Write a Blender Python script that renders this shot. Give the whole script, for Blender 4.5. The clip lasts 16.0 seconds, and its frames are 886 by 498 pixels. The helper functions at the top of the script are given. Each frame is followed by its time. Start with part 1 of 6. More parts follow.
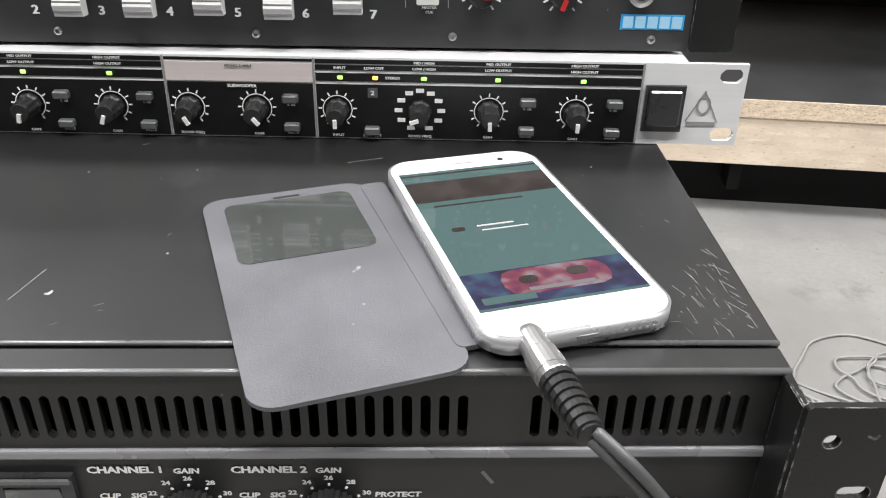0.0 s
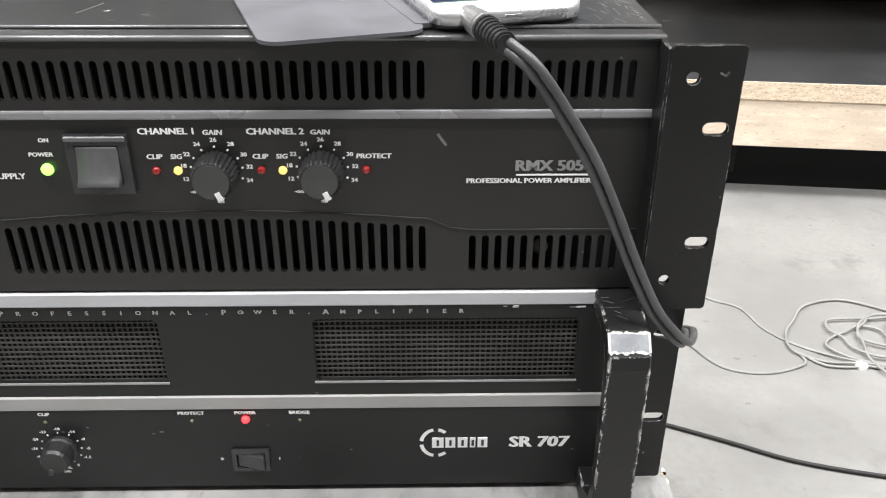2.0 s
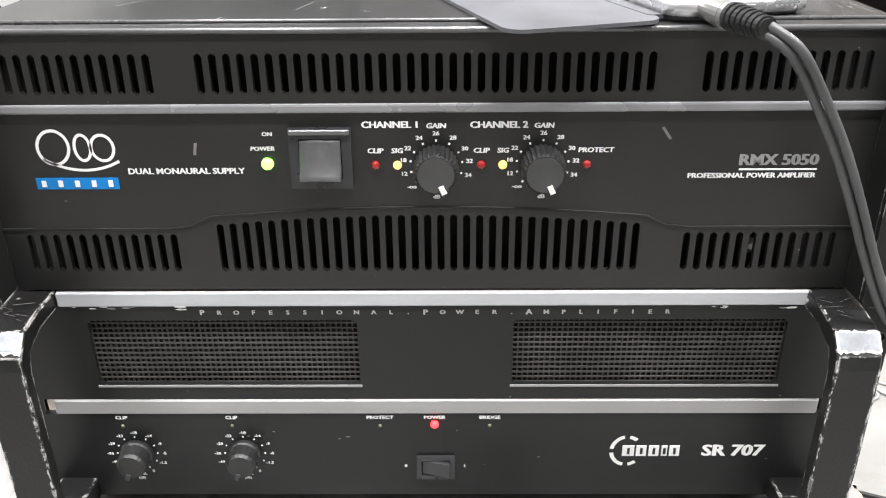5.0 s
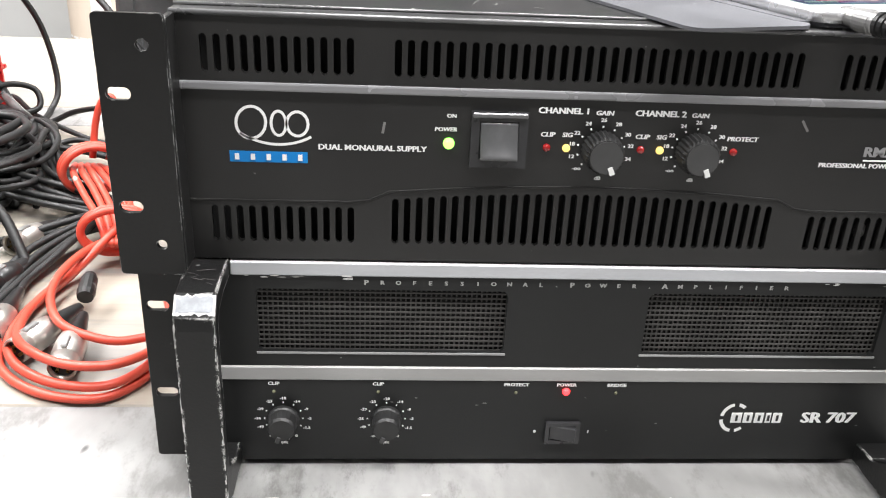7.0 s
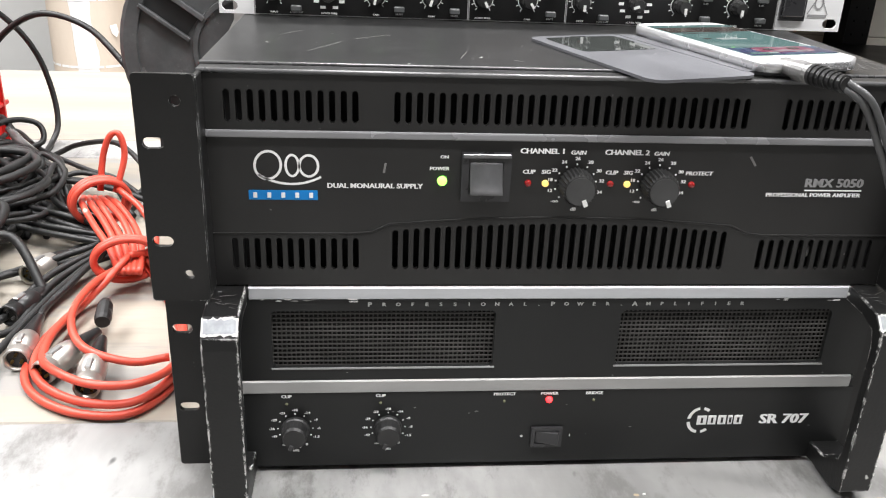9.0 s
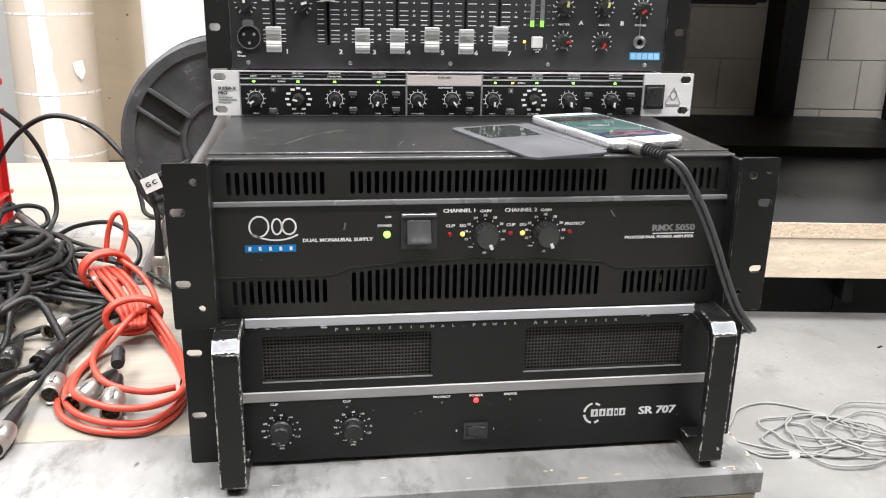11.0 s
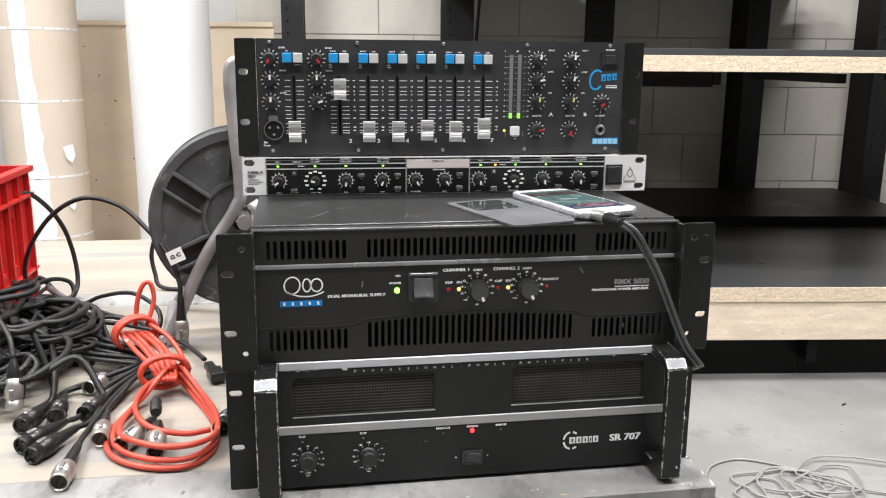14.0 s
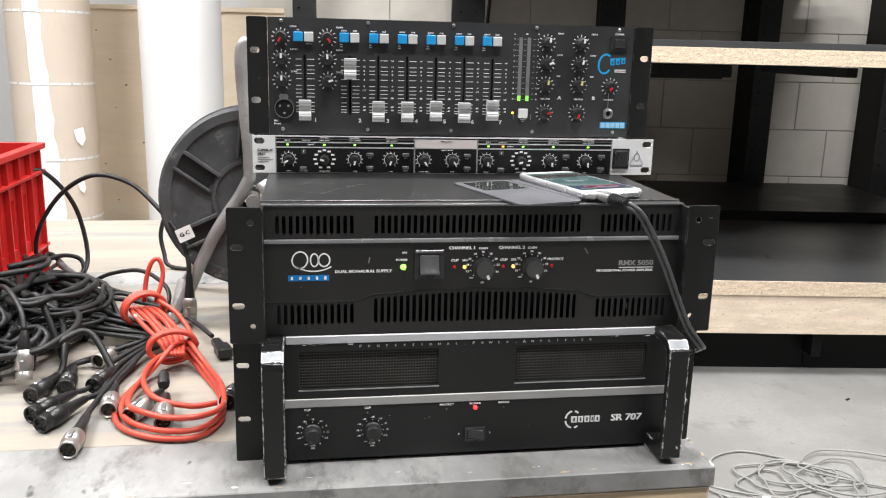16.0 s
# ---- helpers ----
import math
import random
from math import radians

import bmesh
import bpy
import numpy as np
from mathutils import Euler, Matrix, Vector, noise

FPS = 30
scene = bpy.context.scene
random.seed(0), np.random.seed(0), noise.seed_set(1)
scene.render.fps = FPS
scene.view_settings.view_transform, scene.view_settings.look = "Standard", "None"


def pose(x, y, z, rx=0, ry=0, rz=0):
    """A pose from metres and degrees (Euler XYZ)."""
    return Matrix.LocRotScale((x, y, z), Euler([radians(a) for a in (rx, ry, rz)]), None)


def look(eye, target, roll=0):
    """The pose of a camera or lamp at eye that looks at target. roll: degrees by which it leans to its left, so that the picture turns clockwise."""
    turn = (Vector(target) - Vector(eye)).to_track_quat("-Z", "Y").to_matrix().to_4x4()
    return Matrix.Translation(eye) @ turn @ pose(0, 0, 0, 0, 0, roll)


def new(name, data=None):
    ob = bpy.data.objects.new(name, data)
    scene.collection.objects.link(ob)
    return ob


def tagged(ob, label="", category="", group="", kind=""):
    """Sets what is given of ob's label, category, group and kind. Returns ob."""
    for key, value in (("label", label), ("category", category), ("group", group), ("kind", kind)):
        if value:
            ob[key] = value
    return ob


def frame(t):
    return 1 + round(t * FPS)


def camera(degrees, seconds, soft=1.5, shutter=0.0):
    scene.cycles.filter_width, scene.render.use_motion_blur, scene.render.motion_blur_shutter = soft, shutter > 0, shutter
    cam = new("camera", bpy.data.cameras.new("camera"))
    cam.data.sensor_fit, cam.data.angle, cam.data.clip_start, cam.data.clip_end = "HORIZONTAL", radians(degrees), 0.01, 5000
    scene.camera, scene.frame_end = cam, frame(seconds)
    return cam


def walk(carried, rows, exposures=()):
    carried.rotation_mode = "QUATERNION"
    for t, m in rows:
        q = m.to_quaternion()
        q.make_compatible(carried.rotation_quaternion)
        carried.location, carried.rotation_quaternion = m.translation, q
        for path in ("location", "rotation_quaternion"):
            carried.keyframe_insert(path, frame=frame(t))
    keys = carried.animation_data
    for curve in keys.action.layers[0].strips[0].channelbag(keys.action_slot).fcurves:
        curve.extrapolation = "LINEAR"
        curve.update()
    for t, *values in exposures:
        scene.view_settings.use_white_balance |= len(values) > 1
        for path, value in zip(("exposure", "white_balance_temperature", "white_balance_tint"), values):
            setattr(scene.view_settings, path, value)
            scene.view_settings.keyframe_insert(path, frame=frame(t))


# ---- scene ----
cam = camera(55.4, 16.0, soft=1.1)
PATH = [
    (0, (0.086, -0.221, 1.275), (0.147, 1.509, 0.273), 1.2),
    (0.5, (0.077, -0.309, 1.265), (0.126, 1.43, 0.279), 0.7),
    (1, (0.093, -0.373, 1.237), (0.145, 1.378, 0.272), 0.5),
    (1.5, (0.103, -0.379, 1.22), (0.152, 1.376, 0.261), 0.1),
    (2, (0.105, -0.373, 1.195), (0.139, 1.387, 0.246), 0.2),
    (2.5, (0.106, -0.372, 1.17), (0.125, 1.401, 0.246), -0.1),
    (3, (0.1, -0.372, 1.162), (0.097, 1.415, 0.263), -0.1),
    (3.5, (0.097, -0.387, 1.173), (0.082, 1.415, 0.307), -0.5),
    (4, (0.108, -0.397, 1.181), (0.07, 1.41, 0.326), -0.5),
    (4.5, (0.088, -0.387, 1.169), (0.017, 1.427, 0.331), -1.0),
    (5, (0.012, -0.376, 1.174), (-0.01, 1.425, 0.307), -0.5),
    (5.2, (-0.01, -0.38, 1.173), (0.042, 1.415, 0.293), 0.4),
    (7.3, (-0.108, -0.422, 1.168), (0.026, 1.397, 0.349), 2.7),
    (7.5, (-0.106, -0.424, 1.17), (0.025, 1.398, 0.354), 2.7),
    (8, (-0.105, -0.422, 1.17), (0.033, 1.405, 0.37), 2.7),
    (8.2, (-0.107, -0.425, 1.174), (0.034, 1.4, 0.371), 2.7),
    (10.3, (-0.128, -0.583, 1.219), (0.134, 1.286, 0.557), 1.3),
    (10.5, (-0.118, -0.6, 1.222), (0.149, 1.278, 0.586), 1.2),
    (11, (-0.12, -0.647, 1.234), (0.144, 1.239, 0.624), 1.1),
    (11.5, (-0.152, -0.711, 1.249), (0.113, 1.193, 0.696), 0.7),
    (12, (-0.159, -0.763, 1.256), (0.125, 1.152, 0.755), 0.7),
    (12.5, (-0.157, -0.782, 1.262), (0.146, 1.137, 0.789), 0.8),
    (13, (-0.157, -0.79, 1.26), (0.158, 1.133, 0.81), 0.8),
    (13.5, (-0.161, -0.788, 1.258), (0.159, 1.136, 0.816), 0.6),
    (14, (-0.163, -0.788, 1.257), (0.162, 1.137, 0.82), 0.5),
    (14.5, (-0.155, -0.793, 1.252), (0.173, 1.133, 0.823), 0.4),
    (15, (-0.148, -0.8, 1.251), (0.181, 1.125, 0.822), 0.3),
    (15.5, (-0.152, -0.808, 1.252), (0.171, 1.114, 0.8), 0.5),
    (16, (-0.164, -0.8, 1.246), (0.144, 1.123, 0.789), 1.4),
]
walk(cam, [(t, look(eye, target, roll)) for t, eye, target, roll in PATH],
     [(0.0, -0.15), (0.7, 0.06), (1.5, 0.20), (2.5, 0.28), (3.5, 0.40), (4.3, 0.46), (5.0, 0.68), (7.5, 0.36), (8.2, 0.28), (10.5, 0.20), (11.5, 0.12), (12.3, 0.03), (16.0, -0.02)])

Z0 = 0.97   # height over the floor at which the upper amplifier begins
BENCH = 0.832

# ---- world and light ----
world = bpy.data.worlds.new("hall_air")
scene.world = world
world.use_nodes = True
wbg = world.node_tree.nodes["Background"]
wbg.inputs[0].default_value = (0.75, 0.8, 0.86, 1)
wbg.inputs[1].default_value = 0.10


def strip_lamp(x, y, z, power, sx, sy):
    data = bpy.data.lights.new("strip_lamp", "AREA")
    data.shape, data.size, data.size_y, data.energy = "RECTANGLE", sx, sy, power
    data.color = (1.0, 0.99, 0.995)
    ob = new("strip_lamp", data)
    ob.location = (x, y, z)
    return ob


# unseen ceiling lamps; the last is added to brighten the paper rolls
LAMPS = [(-2.4, -0.9), (0.4, -0.9), (3.0, -0.9), (-2.4, 1.0), (0.4, 1.0), (3.0, 1.0), (-2.5, 2.1)]
for lx, ly in LAMPS:
    strip_lamp(lx, ly, 4.02, 103, 1.5, 0.22)


# ---- materials ----
def surface(name, colour, rough=0.5, metal=0.0, vary=0.12, scale=6.0, fine=120.0, bump=0.05, stain=None, stain_at=0.62,
            speck=None, speck_scale=140.0, speck_at=0.74, stretch=(1, 1, 1), coat=0.0, wear=None, wear_size=0.0015, rough_vary=0.15, spec=0.5, wear_low=0.40):
    m = bpy.data.materials.new(name)
    m.use_nodes = True
    nt = m.node_tree
    nd, ln = nt.nodes, nt.links
    b = nd["Principled BSDF"]
    co = nd.new("ShaderNodeTexCoord")
    mp = nd.new("ShaderNodeMapping")
    mp.inputs["Scale"].default_value = stretch
    ln.new(co.outputs["Object"], mp.inputs["Vector"])

    def noise_tex(s, detail=5.0, r=0.6):
        n = nd.new("ShaderNodeTexNoise")
        n.inputs["Scale"].default_value, n.inputs["Detail"].default_value, n.inputs["Roughness"].default_value = s, detail, r
        ln.new(mp.outputs["Vector"], n.inputs["Vector"])
        return n.outputs["Fac"]

    def ramp(src, a, c):
        r = nd.new("ShaderNodeMapRange")
        r.interpolation_type = "SMOOTHSTEP"
        r.inputs["From Min"].default_value, r.inputs["From Max"].default_value = a, c
        ln.new(src, r.inputs["Value"])
        return r.outputs["Result"]

    def mix(fac, a, c):
        x = nd.new("ShaderNodeMix")
        x.data_type = "RGBA"
        ln.new(fac, x.inputs["Factor"])
        for sock, val in ((x.inputs["A"], a), (x.inputs["B"], c)):
            if isinstance(val, tuple):
                sock.default_value = (*val, 1)
            else:
                ln.new(val, sock)
        return x.outputs["Result"]

    big, small = noise_tex(scale), noise_tex(fine, 3.0)
    lo = tuple(c * (1 - vary) for c in colour)
    hi = tuple(min(1, c * (1 + vary)) for c in colour)
    col = mix(ramp(big, 0.3, 0.7), lo, hi)
    lo2 = tuple(c * (1 - 0.6 * vary) for c in colour)
    f = nd.new("ShaderNodeMath")
    f.operation = "MULTIPLY"
    f.inputs[1].default_value = 0.5
    ln.new(ramp(small, 0.35, 0.75), f.inputs[0])
    col = mix(f.outputs[0], col, lo2)
    if stain:
        col = mix(ramp(noise_tex(scale * 2.3, 8.0, 0.7), stain_at, stain_at + 0.14), col, stain)
    if speck:
        col = mix(ramp(noise_tex(speck_scale, 2.0, 0.5), speck_at, speck_at + 0.05), col, speck)
    metal_out = None
    if wear:
        bv = nd.new("ShaderNodeBevel")
        bv.samples = 4
        bv.inputs["Radius"].default_value = wear_size
        ge = nd.new("ShaderNodeNewGeometry")
        dt = nd.new("ShaderNodeVectorMath")
        dt.operation = "DOT_PRODUCT"
        ln.new(bv.outputs["Normal"], dt.inputs[0])
        ln.new(ge.outputs["Normal"], dt.inputs[1])
        edge = nd.new("ShaderNodeMath")
        edge.operation = "SUBTRACT"
        edge.inputs[0].default_value = 1.0
        ln.new(dt.outputs["Value"], edge.inputs[1])
        ad = nd.new("ShaderNodeMath")
        ad.operation = "MULTIPLY"
        ln.new(ramp(edge.outputs[0], 0.008, 0.05), ad.inputs[0])
        ln.new(ramp(noise_tex(90, 6.0, 0.75), wear_low, wear_low + 0.07), ad.inputs[1])
        col = mix(ad.outputs[0], col, wear)
    ln.new(col, b.inputs["Base Color"])
    b.inputs["Metallic"].default_value = metal
    b.inputs["Specular IOR Level"].default_value = spec
    rr = nd.new("ShaderNodeMapRange")
    rr.inputs["To Min"].default_value, rr.inputs["To Max"].default_value = max(0.02, rough - rough_vary), min(1, rough + rough_vary)
    ln.new(big, rr.inputs["Value"])
    ln.new(rr.outputs["Result"], b.inputs["Roughness"])
    if coat:
        b.inputs["Coat Weight"].default_value = coat
    if bump:
        bp = nd.new("ShaderNodeBump")
        bp.inputs["Strength"].default_value, bp.inputs["Distance"].default_value = bump, 0.002
        ln.new(small, bp.inputs["Height"])
        ln.new(bp.outputs["Normal"], b.inputs["Normal"])
    return m


def glow(name, colour, strength, base=None):
    m = surface(name, base or colour, 0.25, vary=0.03, bump=0)
    b = m.node_tree.nodes["Principled BSDF"]
    b.inputs["Emission Color"].default_value = (*colour, 1)
    b.inputs["Emission Strength"].default_value = strength
    return m


M = {}
M["powder"] = surface("black_powder_coat", (0.0135, 0.0131, 0.0127), 0.39, vary=0.25, scale=9, fine=1800, bump=0.10, speck=(0.15, 0.145, 0.14), speck_scale=210, speck_at=0.745, spec=0.62)
M["powder_top"] = surface("black_case_steel", (0.015, 0.015, 0.015), 0.36, vary=0.16, scale=9, fine=900, bump=0.02, stain=(0.024, 0.024, 0.0235), stain_at=0.56, speck=(0.4, 0.4, 0.39), speck_scale=130, speck_at=0.75, spec=0.9, rough_vary=0.06)
# near-black: the shade behind slots and in wells is put into the colour
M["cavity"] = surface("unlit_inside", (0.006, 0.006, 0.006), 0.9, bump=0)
M["ear"] = surface("black_ear_steel", (0.012, 0.0118, 0.0115), 0.42, vary=0.3, scale=12, fine=700, bump=0.06, speck=(0.22, 0.22, 0.22), speck_scale=120, speck_at=0.76, wear=(0.35, 0.35, 0.35), wear_size=0.0007, wear_low=0.5, spec=0.38)
M["bare"] = surface("bare_pale_metal", (0.66, 0.655, 0.64), 0.5, 0.1, vary=0.12, scale=60, fine=400, bump=0.05)
M["scuff"] = surface("pale_scuff", (0.20, 0.195, 0.19), 0.6, vary=0.25, scale=60, fine=400, bump=0)
M["mesh"] = surface("black_mesh_wire", (0.055, 0.053, 0.050), 0.5, vary=0.35, scale=30, fine=500, bump=0)
M["worn"] = surface("chipped_black_paint", (0.010, 0.010, 0.010), 0.4, vary=0.3, scale=14, fine=500, bump=0.12, speck=(0.6, 0.6, 0.58), speck_scale=85, speck_at=0.73, wear=(0.70, 0.69, 0.67), wear_size=0.0017, wear_low=0.49, spec=0.45)
M["sr_face"] = surface("scuffed_black_anodised", (0.0105, 0.011, 0.011), 0.4, vary=0.3, scale=8, fine=900, bump=0.05, speck=(0.3, 0.3, 0.3), speck_scale=60, speck_at=0.755, spec=0.42)
M["strip"] = surface("scratched_aluminium_strip", (0.54, 0.55, 0.57), 0.44, 0.2, vary=0.10, scale=10, fine=300, bump=0.06, stain=(0.07, 0.07, 0.07), stain_at=0.635, stretch=(1, 3, 5))
M["strip_low"] = surface("dull_aluminium_strip", (0.39, 0.387, 0.38), 0.48, 0.25, vary=0.1, scale=6, fine=300, bump=0.04, stretch=(1, 3, 5))
# grey holds the lamps' highlight on a glossy black ridge
M["ridge"] = surface("ridge_highlight", (0.30, 0.30, 0.31), 0.28, 0.3, vary=0.08, scale=8, fine=300, bump=0.03)
# grey stands in for the highlight along rounded black edges
M["edge_sheen"] = surface("black_edge_highlight", (0.15, 0.15, 0.152), 0.3, 0.35, vary=0.2, scale=14, fine=400, bump=0.03)
M["worn_metal"] = surface("dull_blue_grey_bare_metal", (0.34, 0.355, 0.375), 0.42, 0.5, vary=0.25, scale=70, fine=500, bump=0.06, stain=(0.6, 0.6, 0.59), stain_at=0.60)
M["print"] = surface("white_print", (0.94, 0.94, 0.93), 0.6, vary=0.06, fine=900, bump=0)
M["print_grey"] = surface("grey_print", (0.30, 0.30, 0.30), 0.6, vary=0.06, fine=900, bump=0)
M["print_dim"] = surface("faint_print", (0.42, 0.42, 0.41), 0.6, vary=0.1, fine=900, bump=0)
M["print_black"] = surface("black_print", (0.02, 0.02, 0.02), 0.5, vary=0.1, bump=0)
M["blue"] = surface("blue_print", (0.0, 0.22, 0.62), 0.5, vary=0.05, bump=0)
M["cyan"] = surface("light_blue_print", (0.02, 0.36, 0.72), 0.5, vary=0.05, bump=0)
M["pale_blue"] = surface("pale_blue_badge", (0.35, 0.62, 0.80), 0.5, vary=0.05, bump=0)
M["knob"] = surface("black_knob_plastic", (0.022, 0.022, 0.022), 0.42, vary=0.2, scale=90, fine=900, bump=0.06)
M["knob_face"] = surface("dark_grey_knob_face", (0.055, 0.055, 0.055), 0.5, vary=0.15, scale=60, fine=900, bump=0.05)
M["switch"] = surface("glossy_black_rocker", (0.028, 0.028, 0.03), 0.3, vary=0.2, scale=50, fine=500, bump=0.02, coat=0.4)
# grey stands in for the ceiling's reflection on the black rocker
M["rocker"] = surface("grey_sheen_rocker", (0.095, 0.095, 0.098), 0.33, vary=0.15, scale=50, fine=500, bump=0.02, coat=0.6)
M["pointer"] = surface("white_pointer", (0.82, 0.82, 0.8), 0.5, vary=0.04, bump=0)
M["pointer_red"] = surface("red_pointer", (0.55, 0.03, 0.03), 0.45, vary=0.05, bump=0)
M["pointer_yellow"] = surface("yellow_pointer", (0.75, 0.68, 0.25), 0.45, vary=0.05, bump=0)
M["led_green"] = glow("green_led", (0.30, 1.0, 0.10), 2.6, (0.2, 0.6, 0.1))
M["led_red"] = glow("red_led", (1.0, 0.018, 0.022), 5.0, (0.6, 0.05, 0.05))
M["led_amber"] = glow("amber_led", (1.0, 0.74, 0.22), 0.9, (0.55, 0.38, 0.07))
M["led_orange"] = glow("orange_led", (1.0, 0.5, 0.05), 3.0, (0.6, 0.3, 0.07))
M["led_off"] = surface("unlit_red_led", (0.30, 0.015, 0.015), 0.18, vary=0.1, bump=0, coat=0.6)
M["led_dim"] = surface("unlit_led", (0.14, 0.14, 0.09), 0.2, vary=0.1, bump=0)
M["silver"] = surface("brushed_silver_panel", (0.86, 0.86, 0.86), 0.4, 0.12, vary=0.05, scale=8, fine=260, bump=0.04, stretch=(0.3, 4, 14))
# pink of a reflection on bare metal is put into the base colour
M["pinkish"] = surface("pink_reflection_panel", (0.80, 0.715, 0.69), 0.35, 0.2, vary=0.07, scale=8, fine=260, bump=0.04, stretch=(0.3, 4, 14))
M["xface"] = surface("black_lacquer_field", (0.009, 0.009, 0.009), 0.36, vary=0.2, scale=14, fine=600, bump=0.02, spec=0.45)
M["button_dark"] = surface("grey_translucent_button", (0.10, 0.105, 0.105), 0.35, vary=0.15, scale=60, bump=0.02)
M["mixface"] = surface("matt_black_mixer_face", (0.033, 0.0335, 0.035), 0.46, vary=0.2, scale=9, fine=1500, bump=0.06, speck=(0.16, 0.16, 0.16), speck_scale=220, speck_at=0.76, spec=0.5)
M["cap_white"] = surface("white_fader_cap", (0.78, 0.78, 0.77), 0.4, vary=0.05, scale=60, fine=400, bump=0.02)
M["cap_blue"] = surface("blue_push_button", (0.02, 0.33, 0.72), 0.35, vary=0.05, scale=60, bump=0.01)
M["cap_grey"] = surface("pale_grey_push_button", (0.62, 0.62, 0.61), 0.4, vary=0.05, scale=60, bump=0.01)
M["meter"] = surface("grey_meter_window", (0.22, 0.22, 0.22), 0.3, vary=0.06, bump=0)
M["meter_lit"] = glow("lit_meter", (0.36, 0.9, 0.10), 0.8, (0.2, 0.6, 0.1))
M["nickel"] = surface("nickel_shell", (0.50, 0.475, 0.44), 0.36, 0.75, vary=0.12, scale=40, fine=400, bump=0.05)
M["steel"] = surface("zinc_steel", (0.40, 0.395, 0.39), 0.38, 0.85, vary=0.15, scale=30, fine=300, bump=0.05)
M["brass"] = surface("brass_pin", (0.62, 0.45, 0.15), 0.3, 0.9, bump=0)
M["rubber"] = surface("black_cable_rubber", (0.012, 0.012, 0.012), 0.52, vary=0.3, scale=20, fine=300, bump=0.08, speck=(0.1, 0.1, 0.1), speck_scale=60, speck_at=0.72)
M["boot"] = surface("black_connector_plastic", (0.016, 0.016, 0.016), 0.34, vary=0.2, scale=40, fine=400, bump=0.04)
M["grey_cord"] = surface("dark_grey_twin_cord", (0.080, 0.081, 0.083), 0.36, vary=0.25, scale=20, fine=200, bump=0.06, speck=(0.3, 0.3, 0.3), speck_scale=60, speck_at=0.70)
M["red_cord"] = surface("orange_red_cable", (0.62, 0.075, 0.045), 0.42, vary=0.12, scale=14, fine=200, bump=0.05, speck=(0.7, 0.45, 0.38), speck_scale=30, speck_at=0.70)
M["white_cord"] = surface("pale_grey_cable", (0.31, 0.31, 0.295), 0.5, vary=0.15, scale=14, fine=200, bump=0.04)
M["phone_white"] = surface("white_phone_glass", (0.80, 0.80, 0.80), 0.16, vary=0.03, scale=10, bump=0, coat=0.6, rough_vary=0.03)
M["phone_rim"] = surface("silver_phone_rim", (0.66, 0.66, 0.67), 0.28, 0.7, vary=0.05, scale=20, bump=0.02)
M["case_grey"] = surface("grey_leatherette_cover", (0.098, 0.099, 0.108), 0.42, vary=0.15, scale=18, fine=1500, bump=0.16, speck=(0.3, 0.3, 0.31), speck_scale=100, speck_at=0.73, spec=0.7)
M["case_window"] = surface("smoked_clear_window", (0.05, 0.055, 0.052), 0.09, vary=0.2, scale=20, bump=0, coat=0.6, rough_vary=0.03)
M["concrete"] = surface("pale_concrete_floor", (0.282, 0.279, 0.268), 0.5, vary=0.16, scale=2.4, fine=55, bump=0.06, stain=(0.225, 0.221, 0.21), stain_at=0.55, speck=(0.19, 0.185, 0.175), speck_scale=30, speck_at=0.70)
M["bench_grey"] = surface("dusty_grey_board", (0.30, 0.297, 0.29), 0.5, vary=0.28, scale=9, fine=90, bump=0.16, stain=(0.165, 0.162, 0.156), stain_at=0.50, speck=(0.07, 0.07, 0.07), speck_scale=40, speck_at=0.70, stretch=(1.0, 0.45, 1))
M["bench_pale"] = surface("pale_plywood_board", (0.335, 0.299, 0.248), 0.6, vary=0.14, scale=3.5, fine=50, bump=0.10, stain=(0.262, 0.253, 0.237), stain_at=0.47, speck=(0.24, 0.225, 0.2), speck_scale=30, speck_at=0.72, stretch=(0.3, 2.4, 1))
M["raw_edge"] = surface("raw_board_edge", (0.56, 0.43, 0.29), 0.7, vary=0.22, scale=14, fine=120, bump=0.2, stretch=(0.2, 1, 6), wear=(0.7, 0.68, 0.64), wear_size=0.003)
M["chip"] = surface("chipboard_edge", (0.68, 0.55, 0.41), 0.75, vary=0.22, scale=60, fine=300, bump=0.35, stain=(0.80, 0.69, 0.54), stain_at=0.52, speck=(0.36, 0.26, 0.17), speck_scale=210, speck_at=0.59, stretch=(0.5, 1, 1.6))
M["chip_face"] = surface("pale_chipboard_apron", (0.72, 0.60, 0.47), 0.7, vary=0.14, scale=14, fine=200, bump=0.15, stain=(0.80, 0.70, 0.57), stain_at=0.52, speck=(0.54, 0.42, 0.30), speck_scale=190, speck_at=0.63, stretch=(0.3, 1, 1.5))
M["melamine"] = surface("dark_grey_shelf_board", (0.05, 0.051, 0.053), 0.34, vary=0.14, scale=4, fine=140, bump=0.03)
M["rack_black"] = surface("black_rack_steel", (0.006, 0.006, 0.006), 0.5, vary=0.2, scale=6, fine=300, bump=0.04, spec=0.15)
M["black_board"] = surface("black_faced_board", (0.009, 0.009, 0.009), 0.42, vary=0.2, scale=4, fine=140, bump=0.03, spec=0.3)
# lighter copy of the rack black, for post faces that catch light
M["rack_lit"] = surface("lit_rack_face", (0.012, 0.012, 0.013), 0.42, vary=0.15, scale=6, fine=300, bump=0.04)
M["block"] = surface("painted_block", (0.67, 0.635, 0.57), 0.75, vary=0.06, scale=5, fine=160, bump=0.25)
